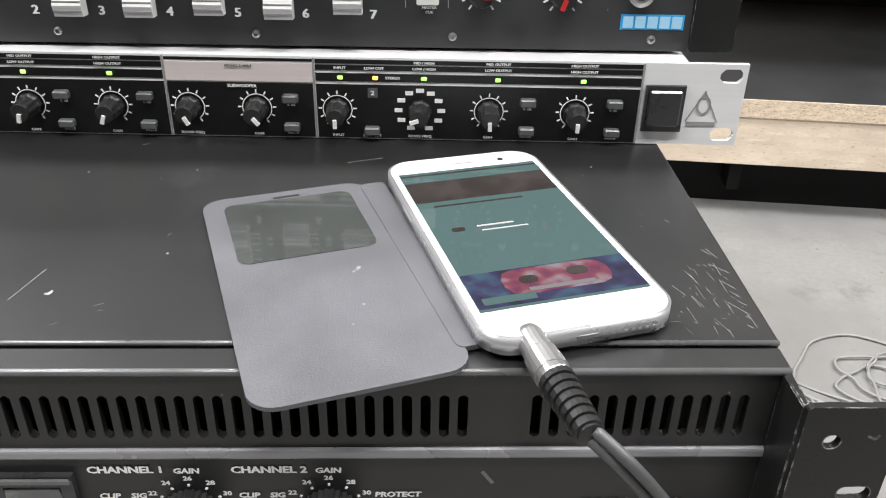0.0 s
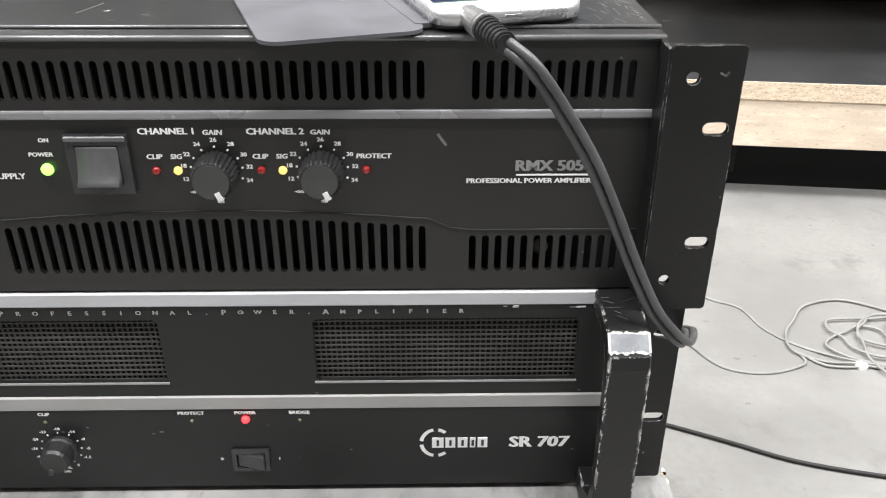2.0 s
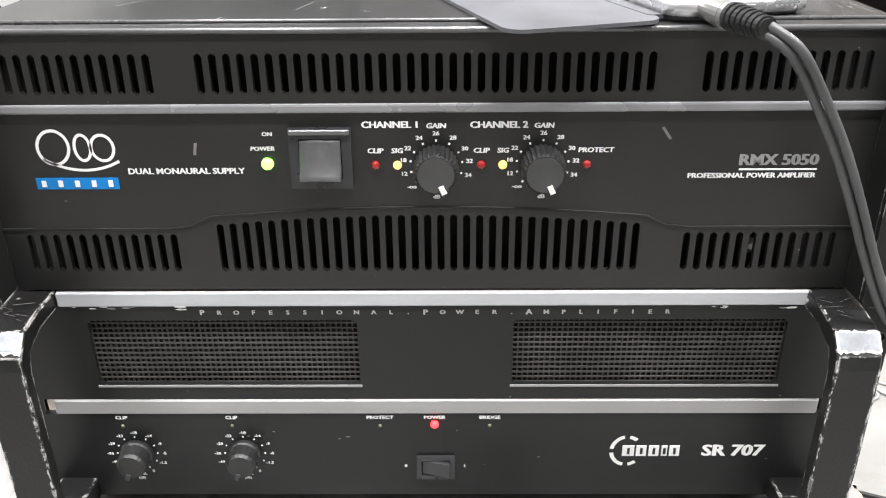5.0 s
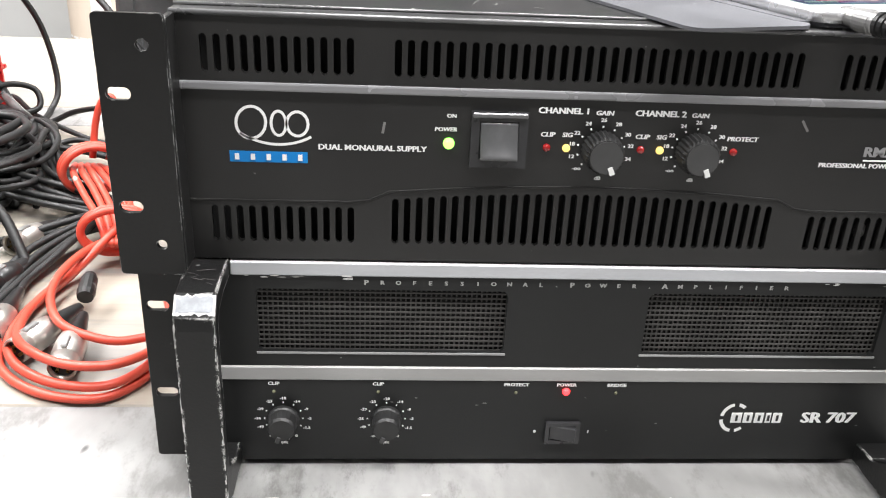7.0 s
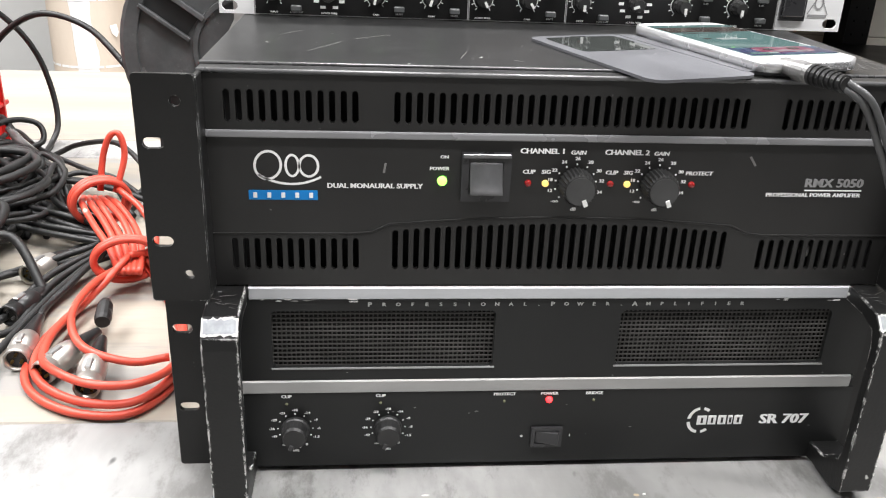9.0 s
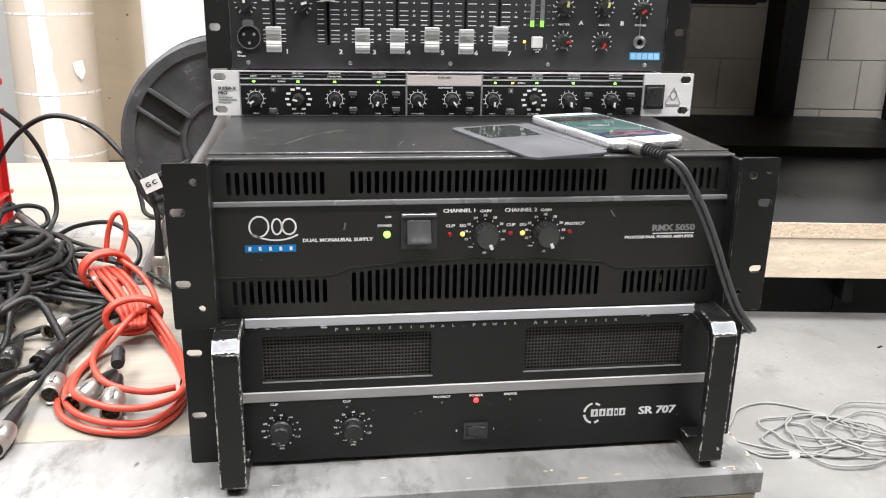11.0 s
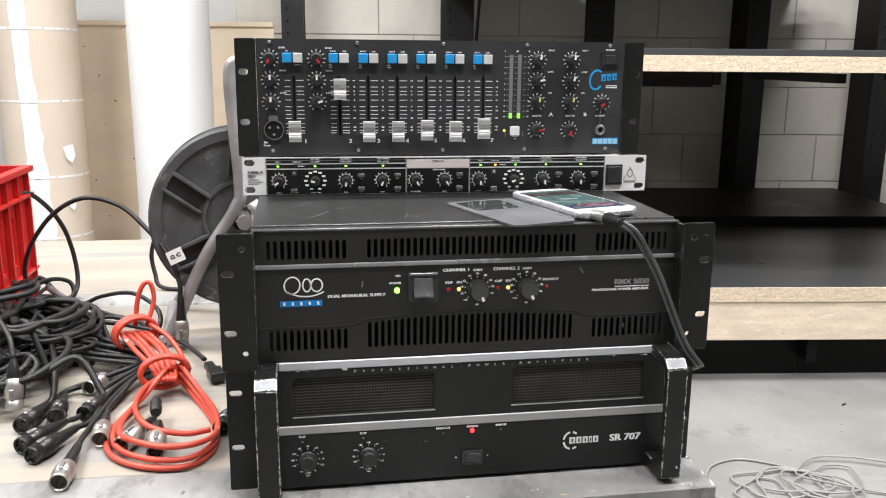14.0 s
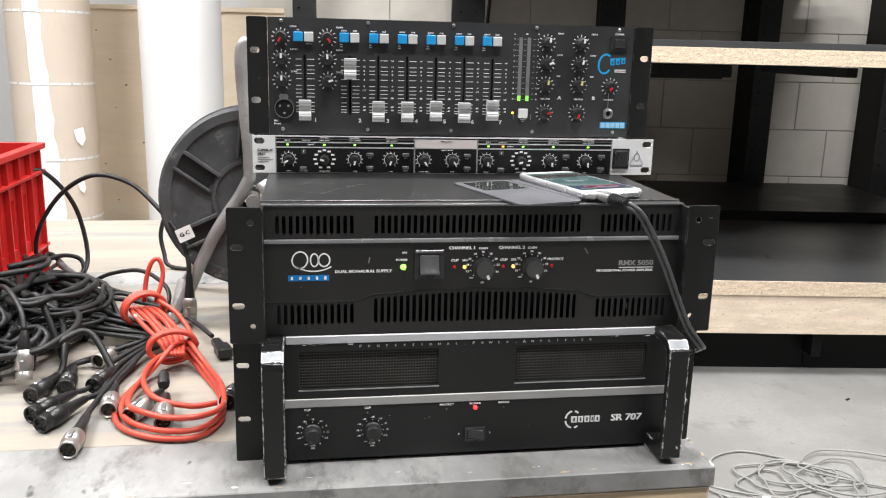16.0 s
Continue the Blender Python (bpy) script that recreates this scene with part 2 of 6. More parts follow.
M["mortar"] = surface("grey_mortar", (0.46, 0.435, 0.39), 0.85, vary=0.1, scale=8, fine=200, bump=0.2)
# dark grey chosen so the black fronts reflect little
M["dim_wall"] = surface("dim_grey_wall", (0.20, 0.20, 0.20), 0.8, vary=0.08, scale=1.5, fine=120, bump=0.05)
M["wall"] = surface("plain_pale_wall", (0.62, 0.62, 0.61), 0.7, vary=0.04, scale=1.5, fine=120, bump=0.05)
M["ceiling"] = surface("white_ceiling", (0.74, 0.74, 0.73), 0.8, vary=0.04, scale=1.5, bump=0.03)
M["ply"] = surface("pale_birch_plywood", (0.86, 0.73, 0.56), 0.55, vary=0.07, scale=1.6, fine=70, bump=0.05, stain=(0.88, 0.78, 0.63), stain_at=0.52, stretch=(0.35, 1, 2.4), speck=(0.55, 0.4, 0.25), speck_scale=9, speck_at=0.78)
M["knot"] = surface("brown_knot", (0.33, 0.2, 0.1), 0.6, vary=0.2, bump=0)
M["kraft"] = surface("brown_wrapping_paper", (0.68, 0.58, 0.48), 0.6, vary=0.06, scale=3, fine=60, bump=0.08, stain=(0.62, 0.51, 0.41), stain_at=0.58, stretch=(1, 1, 0.4))
M["paper"] = surface("white_paper", (0.86, 0.85, 0.84), 0.55, vary=0.02, scale=3, fine=60, bump=0.02)
M["crate"] = surface("red_crate_plastic", (0.50, 0.02, 0.018), 0.36, vary=0.12, scale=12, fine=140, bump=0.05, speck=(0.62, 0.25, 0.2), speck_scale=34, speck_at=0.74)
M["drum"] = surface("scuffed_black_plastic", (0.085, 0.087, 0.089), 0.42, vary=0.35, scale=16, fine=160, bump=0.10, stain=(0.24, 0.24, 0.24), stain_at=0.58)
# darker copy of the drum plastic for the shade in its recesses
M["drum_shade"] = surface("shaded_drum_recess", (0.014, 0.0145, 0.015), 0.5, vary=0.4, scale=16, fine=160, bump=0.08)
M["tube"] = surface("worn_grey_tube", (0.38, 0.37, 0.36), 0.45, 0.5, vary=0.22, scale=14, fine=160, bump=0.08, stain=(0.16, 0.15, 0.14), stain_at=0.6)
M["tag"] = surface("white_paper_tag", (0.82, 0.81, 0.78), 0.6, vary=0.03, bump=0)
M["clear_tape"] = surface("grey_clear_sleeve", (0.16, 0.16, 0.16), 0.15, vary=0.3, scale=60, bump=0.05, coat=0.5)
M["white_plastic"] = surface("white_plastic", (0.8, 0.8, 0.78), 0.4, vary=0.03, bump=0)


# ---- builders ----
def finish(name, bm, material, smooth=False):
    me = bpy.data.meshes.new(name)
    bm.normal_update()
    bm.to_mesh(me)
    bm.free()
    if smooth:
        for p in me.polygons:
            p.use_smooth = True
    if material:
        me.materials.append(material)
    return me


def part(name, bm, material, parent, label="", smooth=False):
    ob = new(name, finish(name, bm, material, smooth))
    ob.parent = parent
    if label:
        tagged(ob, label)
    return ob


def thing(name, label, category, m=None, group="", kind=""):
    ob = new(name)
    ob.empty_display_size = 0.05
    ob.matrix_basis = m if m is not None else Matrix()
    return tagged(ob, label, category, group, kind)


def solid(name, bm, material, label, category, m=None, group="", kind="", smooth=False):
    ob = new(name, finish(name, bm, material, smooth))
    if m is not None:
        ob.matrix_basis = m
    return tagged(ob, label, category, group, kind)


def absorb(bm, sub, m=None):
    """Add the bmesh sub to bm and free it."""
    if m is not None:
        sub.transform(m)
    vs = [bm.verts.new(v.co) for v in sub.verts]
    sub.verts.index_update()
    for f in sub.faces:
        bm.faces.new([vs[v.index] for v in f.verts])
    sub.free()
    return bm


def box(x0, x1, y0, y1, z0, z1, bevel=0.0, seg=1, into=None):
    b = bmesh.new()
    bmesh.ops.create_cube(b, size=1, matrix=Matrix.Translation(((x0 + x1) / 2, (y0 + y1) / 2, (z0 + z1) / 2)) @ Matrix.Diagonal((x1 - x0, y1 - y0, z1 - z0, 1)))
    if bevel:
        bmesh.ops.bevel(b, geom=b.edges[:], offset=bevel, segments=seg, affect="EDGES", profile=0.5)
    return absorb(into, b) if into is not None else b


def lathe(profile, n=20, into=None, m=None):
    """Turn (radius, height) rows round z."""
    b = bmesh.new()
    rings = []
    for r, h in profile:
        if r < 1e-6:
            rings.append([b.verts.new((0, 0, h))])
        else:
            rings.append([b.verts.new((r * math.cos(2 * math.pi * i / n), r * math.sin(2 * math.pi * i / n), h)) for i in range(n)])
    for a, c in zip(rings, rings[1:]):
        for i in range(n):
            j = (i + 1) % n
            if len(a) == 1 and len(c) == 1:
                continue
            if len(a) == 1:
                b.faces.new((a[0], c[j], c[i]))
            elif len(c) == 1:
                b.faces.new((a[i], a[j], c[0]))
            else:
                b.faces.new((a[i], a[j], c[j], c[i]))
    bmesh.ops.recalc_face_normals(b, faces=b.faces[:])
    if m is not None:
        b.transform(m)
    return absorb(into, b) if into is not None else b


FRONT = pose(0, 0, 0, 90, 0, 0)   # turns z-up pieces to face -y


def smooth_path(points, per=8, closed=False):
    pts = [Vector(p) for p in points]
    n = len(pts)
    out = []
    last = n if closed else n - 1
    for i in range(last):
        p0 = pts[(i - 1) % n] if closed or i > 0 else pts[0] * 2 - pts[1]
        p1, p2 = pts[i], pts[(i + 1) % n]
        p3 = pts[(i + 2) % n] if closed or i + 2 < n else pts[-1] * 2 - pts[-2]
        for k in range(per):
            t = k / per
            out.append(0.5 * ((2 * p1) + (p2 - p0) * t + (2 * p0 - 5 * p1 + 4 * p2 - p3) * t * t + (3 * p1 - p0 - 3 * p2 + p3) * t ** 3))
    if not closed:
        out.append(pts[-1])
    return out


def tube(points, r, n=8, per=8, closed=False, into=None, straight=False):
    path = [Vector(p) for p in points] if straight else smooth_path(points, per, closed)
    b = bmesh.new()
    rings = []
    ref = Vector((0.31, 0.17, 0.93)).normalized()
    cnt = len(path)
    for i, p in enumerate(path):
        a = path[i - 1] if i or closed else p
        c = path[(i + 1) % cnt] if i + 1 < cnt or closed else p
        d = (c - a).normalized()
        ref = (ref - d * ref.dot(d))
        ref = ref.normalized() if ref.length > 1e-4 else d.orthogonal().normalized()
        s = d.cross(ref)
        rings.append([b.verts.new(p + (ref * math.cos(2 * math.pi * k / n) + s * math.sin(2 * math.pi * k / n)) * r) for k in range(n)])
    pairs = list(zip(rings, rings[1:])) + ([(rings[-1], rings[0])] if closed else [])
    for a, c in pairs:
        for k in range(n):
            b.faces.new((a[k], a[(k + 1) % n], c[(k + 1) % n], c[k]))
    if not closed:
        b.faces.new(rings[0][::-1])
        b.faces.new(rings[-1])
    return absorb(into, b) if into is not None else b


def rounded(w, h, r, t, n=6):
    """A plate of w by h with round corners, lying in x and y from z = 0 to t."""
    b = bmesh.new()
    ring = []
    for cx, cy, a0 in ((w / 2 - r, h / 2 - r, 0), (-w / 2 + r, h / 2 - r, 90), (-w / 2 + r, -h / 2 + r, 180), (w / 2 - r, -h / 2 + r, 270)):
        for k in range(n + 1):
            a = radians(a0 + 90 * k / n)
            ring.append((cx + r * math.cos(a), cy + r * math.sin(a)))
    lo = [b.verts.new((x, y, 0)) for x, y in ring]
    hi = [b.verts.new((x, y, t)) for x, y in ring]
    b.faces.new(lo[::-1])
    b.faces.new(hi)
    for i in range(len(ring)):
        j = (i + 1) % len(ring)
        b.faces.new((lo[i], lo[j], hi[j], hi[i]))
    return b


def holed_plate(x0, x1, z0, z1, y0, y1, holes, corner=0.0):
    """An upright plate facing -y from y0 to y1, with holes (xa, xb, za, zb) cut through it; corner trims the holes' corners."""
    b = bmesh.new()
    xs = sorted({x0, x1, *[h[0] for h in holes], *[h[1] for h in holes]})
    def quad(pts):
        b.faces.new([b.verts.new(p) for p in pts])
    def face(xa, xb, za, zb):
        if zb - za > 1e-6:
            quad(((xa, y0, za), (xb, y0, za), (xb, y0, zb), (xa, y0, zb)))
            quad(((xb, y1, za), (xa, y1, za), (xa, y1, zb), (xb, y1, zb)))
    for xa, xb in zip(xs, xs[1:]):
        mid, z = (xa + xb) / 2, z0
        for h in sorted([h for h in holes if h[0] < mid < h[1]], key=lambda h: h[2]):
            face(xa, xb, z, h[2])
            z = h[3]
        face(xa, xb, z, z1)
    for xa, xb, za, zb in holes:
        quad(((xa, y0, za), (xa, y1, za), (xa, y1, zb), (xa, y0, zb)))
        quad(((xb, y1, za), (xb, y0, za), (xb, y0, zb), (xb, y1, zb)))
        quad(((xa, y1, za), (xa, y0, za), (xb, y0, za), (xb, y1, za)))
        quad(((xa, y0, zb), (xa, y1, zb), (xb, y1, zb), (xb, y0, zb)))
        if corner:
            for cx, sx in ((xa, 1), (xb, -1)):
                for cz, sz in ((za, 1), (zb, -1)):
                    tri = [(cx, y0, cz), (cx + sx * corner, y0, cz), (cx, y0, cz + sz * corner)]
                    quad(tri if sx * sz > 0 else tri[::-1])
                    quad([(cx + sx * corner, y0, cz), (cx + sx * corner, y1, cz), (cx, y1, cz + sz * corner), (cx, y0, cz + sz * corner)])
    for xa, xb, za, zb, in ((x0, x1, z0, z1),):
        quad(((xa, y0, za), (xa, y0, zb), (xa, y1, zb), (xa, y1, za)))
        quad(((xb, y0, zb), (xb, y0, za), (xb, y1, za), (xb, y1, zb)))
        quad(((xa, y0, za), (xa, y1, za), (xb, y1, za), (xb, y0, za)))
        quad(((xa, y0, zb), (xb, y0, zb), (xb, y1, zb), (xa, y1, zb)))
    return b


def lettering(rows, y=-0.0003, depth=0.0):
    """Rows of (text, x, z, size, align, shear) standing in the plane y, to be read from -y."""
    bm = bmesh.new()
    for text, x, z, size, align, shear in rows:
        cu = bpy.data.curves.new("lettering", "FONT")
        cu.body, cu.size, cu.align_x, cu.align_y, cu.resolution_u, cu.shear = text, size * 0.92, align, "CENTER", 2, shear
        cu.offset = size * 0.012
        ob = bpy.data.objects.new("lettering", cu)
        scene.collection.objects.link(ob)
        bpy.context.view_layer.update()
        me = bpy.data.meshes.new_from_object(ob.evaluated_get(bpy.context.evaluated_depsgraph_get()))
        sub = bmesh.new()
        sub.from_mesh(me)
        for k in (1, 2):
            # struck three times, a little apart, for a bold weight
            twin = sub.copy()
            absorb(bm, twin, pose(x + (k * 2 - 3) * size * 0.040, y - k * 0.00009, z, 90, 0, 0) @ Matrix.Diagonal((1.12, 1, 1, 1)))
        absorb(bm, sub, pose(x, y, z, 90, 0, 0) @ Matrix.Diagonal((1.12, 1, 1, 1)))
        bpy.data.objects.remove(ob)
        bpy.data.curves.remove(cu)
        bpy.data.meshes.remove(me)
    return bm


def bar(bm, x, z, w, h, y=-0.0003, turn=0.0, t=0.0003):
    b = box(-w / 2, w / 2, -t, 0, -h / 2, h / 2)
    return absorb(bm, b, pose(x, y + t, z, 0, -turn, 0))


def ticks(bm, x, z, r0, r1, angles, w, y=-0.0003):
    for a in angles:
        c, s = math.cos(radians(a)), math.sin(radians(a))
        bar(bm, x + c * (r0 + r1) / 2, z + s * (r0 + r1) / 2, r1 - r0, w, y, a)


def arc_stroke(bm, x, z, rx, rz, a0, a1, w, y=-0.0003, n=18, tilt=0.0):
    prev = None
    for i in range(n + 1):
        a = radians(a0 + (a1 - a0) * i / n)
        px, pz = rx * math.cos(a), rz * math.sin(a)
        ox, oz = (rx + w) * math.cos(a), (rz + w) * math.sin(a)
        ct, st = math.cos(radians(tilt)), math.sin(radians(tilt))
        cur = (bm.verts.new((x + px * ct - pz * st, y, z + px * st + pz * ct)), bm.verts.new((x + ox * ct - oz * st, y, z + ox * st + oz * ct)))
        if prev:
            bm.faces.new((prev[0], prev[1], cur[1], cur[0]))
        prev = cur


def knob(parent, x, z, y, r, depth, pointer_deg, pointer_mat, ridges=0, face=True, skirt=0.0):
    """A turning knob on a panel facing -y: body with ridged side, face disc and pointer."""
    k = bmesh.new()
    n = max(20, ridges * 4)
    prof = [(r * 1.04, 0), (r * 1.0, depth * 0.82), (r * 0.9, depth), (0, depth)]
    if skirt:
        prof = [(r + skirt, 0), (r + skirt, depth * 0.18), (r, depth * 0.26), (r * 0.96, depth * 0.86), (r * 0.84, depth), (0, depth)]
    lathe(prof, n, k)
    if ridges:
        for v in k.verts:
            q = math.hypot(v.co.x, v.co.y)
            if q > r * 0.85 and v.co.z < depth * 0.95:
                f = 1 + 0.045 * math.cos(ridges * math.atan2(v.co.y, v.co.x))
                v.co.x *= f
                v.co.y *= f
    k.transform(pose(x, y, z, 90, 0, 0))
    ob = part("knob", k, M["knob"], parent)
    if face:
        f = bmesh.new()
        lathe([(r * 0.86, depth), (r * 0.86, depth + 0.0006), (0, depth + 0.0006)], 24, f)
        f.transform(pose(x, y, z, 90, 0, 0))
        part("knob_face", f, M["knob_face"], ob)
    pw = 0.13 if r > 0.008 else 0.19
    p = box(r * 0.10 if r < 0.008 else r * 0.56, r * 1.0, -r * pw, r * pw, depth - 0.0006, depth + 0.0011)
    p.transform(pose(x, y, z, 90, 0, 0) @ pose(0, 0, 0, 0, 0, pointer_deg))
    part("pointer", p, pointer_mat, ob)
    return ob


def led(parent, x, z, y, r, material, name="led", label=""):
    b = bmesh.new()
    lathe([(r * 1.05, 0), (r, r * 0.5), (r * 0.7, r * 0.95), (0, r * 1.15)], 14, b)
    b.transform(pose(x, y, z, 90, 0, 0))
    return part(name, b, material, parent, label, True)


def screw(parent, x, z, y, r, material):
    b = bmesh.new()
    lathe([(r, 0), (r * 0.95, 0.0011), (r * 0.5, 0.0016), (r * 0.42, 0.0005), (0, 0.0005)], 12, b)
    b.transform(pose(x, y, z, 90, 0, 0))
    return part("screw", b, material, parent)


def letter_parts(name, rows, material, parent, y=-0.0003, label=""):
    """Each word is a printed part of its own."""
    for row in rows:
        part(name, lettering([row], y), material, parent, label)


# ---- structure ----
BG = pose(1.40, 2.15, 0, 0, 0, -7)      # the racking's own axes: u along its front, v to its back
solid("floor", box(-7, 7, -7, 7, -0.1, 0), M["concrete"], "pale grey concrete floor with faint stains", "floor", kind="structure")
solid("ceiling", box(-7, 7, -7, 7, 4.2, 4.3), M["ceiling"], "plain white hall ceiling", "ceiling", kind="structure")
# assumed walls out of view, kept dark to dull reflections in the panels
solid("wall_south", box(-7, 7, -7.1, -7, 0, 4.2), M["dim_wall"], "unseen hall wall, darkened to dull reflections", "wall", kind="structure")
solid("wall_west", box(-7.1, -7, -7, 7, 0, 4.2), M["dim_wall"], "unseen hall wall, darkened to dull reflections", "wall", kind="structure")
solid("wall_east", box(7, 7.1, -7, 7, 0, 4.2), M["dim_wall"], "unseen hall wall, darkened to dull reflections", "wall", kind="structure")
solid("wall_north_far", box(-7.5, -2.275, 2.60, 2.74, 0, 4.2), M["wall"], "plain pale grey wall behind the paper rolls", "wall", BG, kind="structure")
block_wall = solid("wall_north", box(-2.27, 5.2, 2.60, 2.74, 0, 4.2), M["mortar"], "pale painted block wall behind the racking", "wall", BG, kind="structure")

# a housing for every lamp, the added one over the rolls included
for lx, ly in LAMPS:
    lt = thing("ceiling_light", "white ceiling strip light, lit, out of view", "ceiling light", pose(lx, ly, 4.06), group="ceiling strip lights")
    part("housing", box(-0.8, 0.8, -0.14, 0.14, 0.0, 0.14, 0.01), M["white_plastic"], lt)


# ---- bench ----
bench = thing("workbench", "long workbench of dusty grey and pale plywood boards", "workbench")
part("front_board", box(-2.2, 0.249, -0.052, 0.0605, BENCH - 0.022, BENCH, 0.0012), M["bench_grey"], bench, "dusty grey painted front board with chipped edge")
part("middle_board", box(-2.2, 0.249, 0.062, 0.70, BENCH - 0.022, BENCH - 0.0006, 0.0012), M["bench_pale"], bench, "pale dusty plywood board")
part("grey_board", box(-2.2, 0.249, 0.7015, 0.788, BENCH - 0.022, BENCH - 0.0003, 0.0012), M["bench_grey"], bench, "grey board across the bench")
part("back_board", box(-2.2, 0.249, 0.7895, 1.28, BENCH - 0.022, BENCH, 0.0012), M["bench_pale"], bench)
part("front_rail", box(-2.2, 0.246, -0.0495, -0.012, BENCH - 0.11, BENCH - 0.0222, 0.002), M["raw_edge"], bench, "raw wooden front rail")
part("side_rail", box(0.205, 0.2445, -0.011, 1.27, BENCH - 0.11, BENCH - 0.0222, 0.002), M["raw_edge"], bench)
part("back_rail", box(-2.2, 0.204, 1.235, 1.27, BENCH - 0.11, BENCH - 0.0222, 0.002), M["raw_edge"], bench)
for lx, ly in ((0.165, 0.03), (0.165, 1.19), (-2.15, 0.03), (-2.15, 1.19), (-1.0, 0.03), (-1.0, 1.19)):
    part("leg", box(lx - 0.035, lx + 0.035, ly - 0.035, ly + 0.035, 0, BENCH - 0.0224, 0.003), M["raw_edge"], bench)
rng = random.Random(4)
for k in range(16):
    # splinters out of the board's end
    cy = -0.048 + 0.11 * rng.random()
    w, h = rng.uniform(0.0015, 0.0060), rng.uniform(0.0015, 0.0050)
    q = bmesh.new()
    ring = [q.verts.new((0.2485 - w * (0.5 + 0.5 * math.cos(t)) * rng.uniform(0.6, 1.0), cy + h * math.sin(t) * rng.uniform(0.6, 1.0), BENCH + 0.0003)) for t in (0, 0.9, 1.8, 2.7, 3.6, 4.5, 5.4)]
    q.faces.new(ring)
    part("edge_splinter", q, M["raw_edge"] if k % 2 else M["bare"], bench)


for k in range(26):
    # chipped paint and dried drips along the front edge
    cx, cy = rng.uniform(-0.9, 0.23), -0.046 + 0.02 * rng.random() ** 2
    w, h = rng.uniform(0.0012, 0.0075), rng.uniform(0.0006, 0.0024)
    q = bmesh.new()
    q.faces.new([q.verts.new((cx + w * math.cos(t) * rng.uniform(0.5, 1.0), cy + h * math.sin(t) * rng.uniform(0.5, 1.0), BENCH + 0.0003)) for t in (0, 0.7, 1.5, 2.3, 3.1, 3.9, 4.7, 5.5)])
    part("paint_chip", q, M["bare"] if k % 3 else M["raw_edge"], bench)


# ---- upper power amplifier ----
def round_loop(x0, x1, z0, z1, r, n=6):
    """Corner-rounded outline in x and z."""
    out = []
    for cx, cz, a0 in ((x1 - r, z1 - r, 0), (x0 + r, z1 - r, 90), (x0 + r, z0 + r, 180), (x1 - r, z0 + r, 270)):
        for k in range(n + 1):
            a = radians(a0 + 90 * k / n)
            out.append((cx + r * math.cos(a), cz + r * math.sin(a)))
    return out


def ear(parent, x0, x1, z0, z1, y, slots, t=0.003, mat="ear"):
    """A bent rack ear with round-ended slots cut through it."""
    b = bmesh.new()
    loops = [round_loop(x0, x1, z0, z1, 0.0022)] + [round_loop(cx - w / 2, cx + w / 2, cz - h / 2, cz + h / 2, min(w, h) * 0.49) for cx, cz, w, h in slots]
    edges = []
    for loop in loops:
        vs = [b.verts.new((x, y, z)) for x, z in loop]
        edges += [b.edges.new((vs[i], vs[(i + 1) % len(vs)])) for i in range(len(vs))]
    bmesh.ops.triangle_fill(b, edges=edges, use_beauty=True, normal=(0, -1, 0))
    ex = bmesh.ops.extrude_face_region(b, geom=b.faces[:])
    bmesh.ops.translate(b, verts=[e for e in ex["geom"] if isinstance(e, bmesh.types.BMVert)], vec=(0, t, 0))
    bmesh.ops.recalc_face_normals(b, faces=b.faces[:])
    return part("rack_ear", b, M[mat], parent)


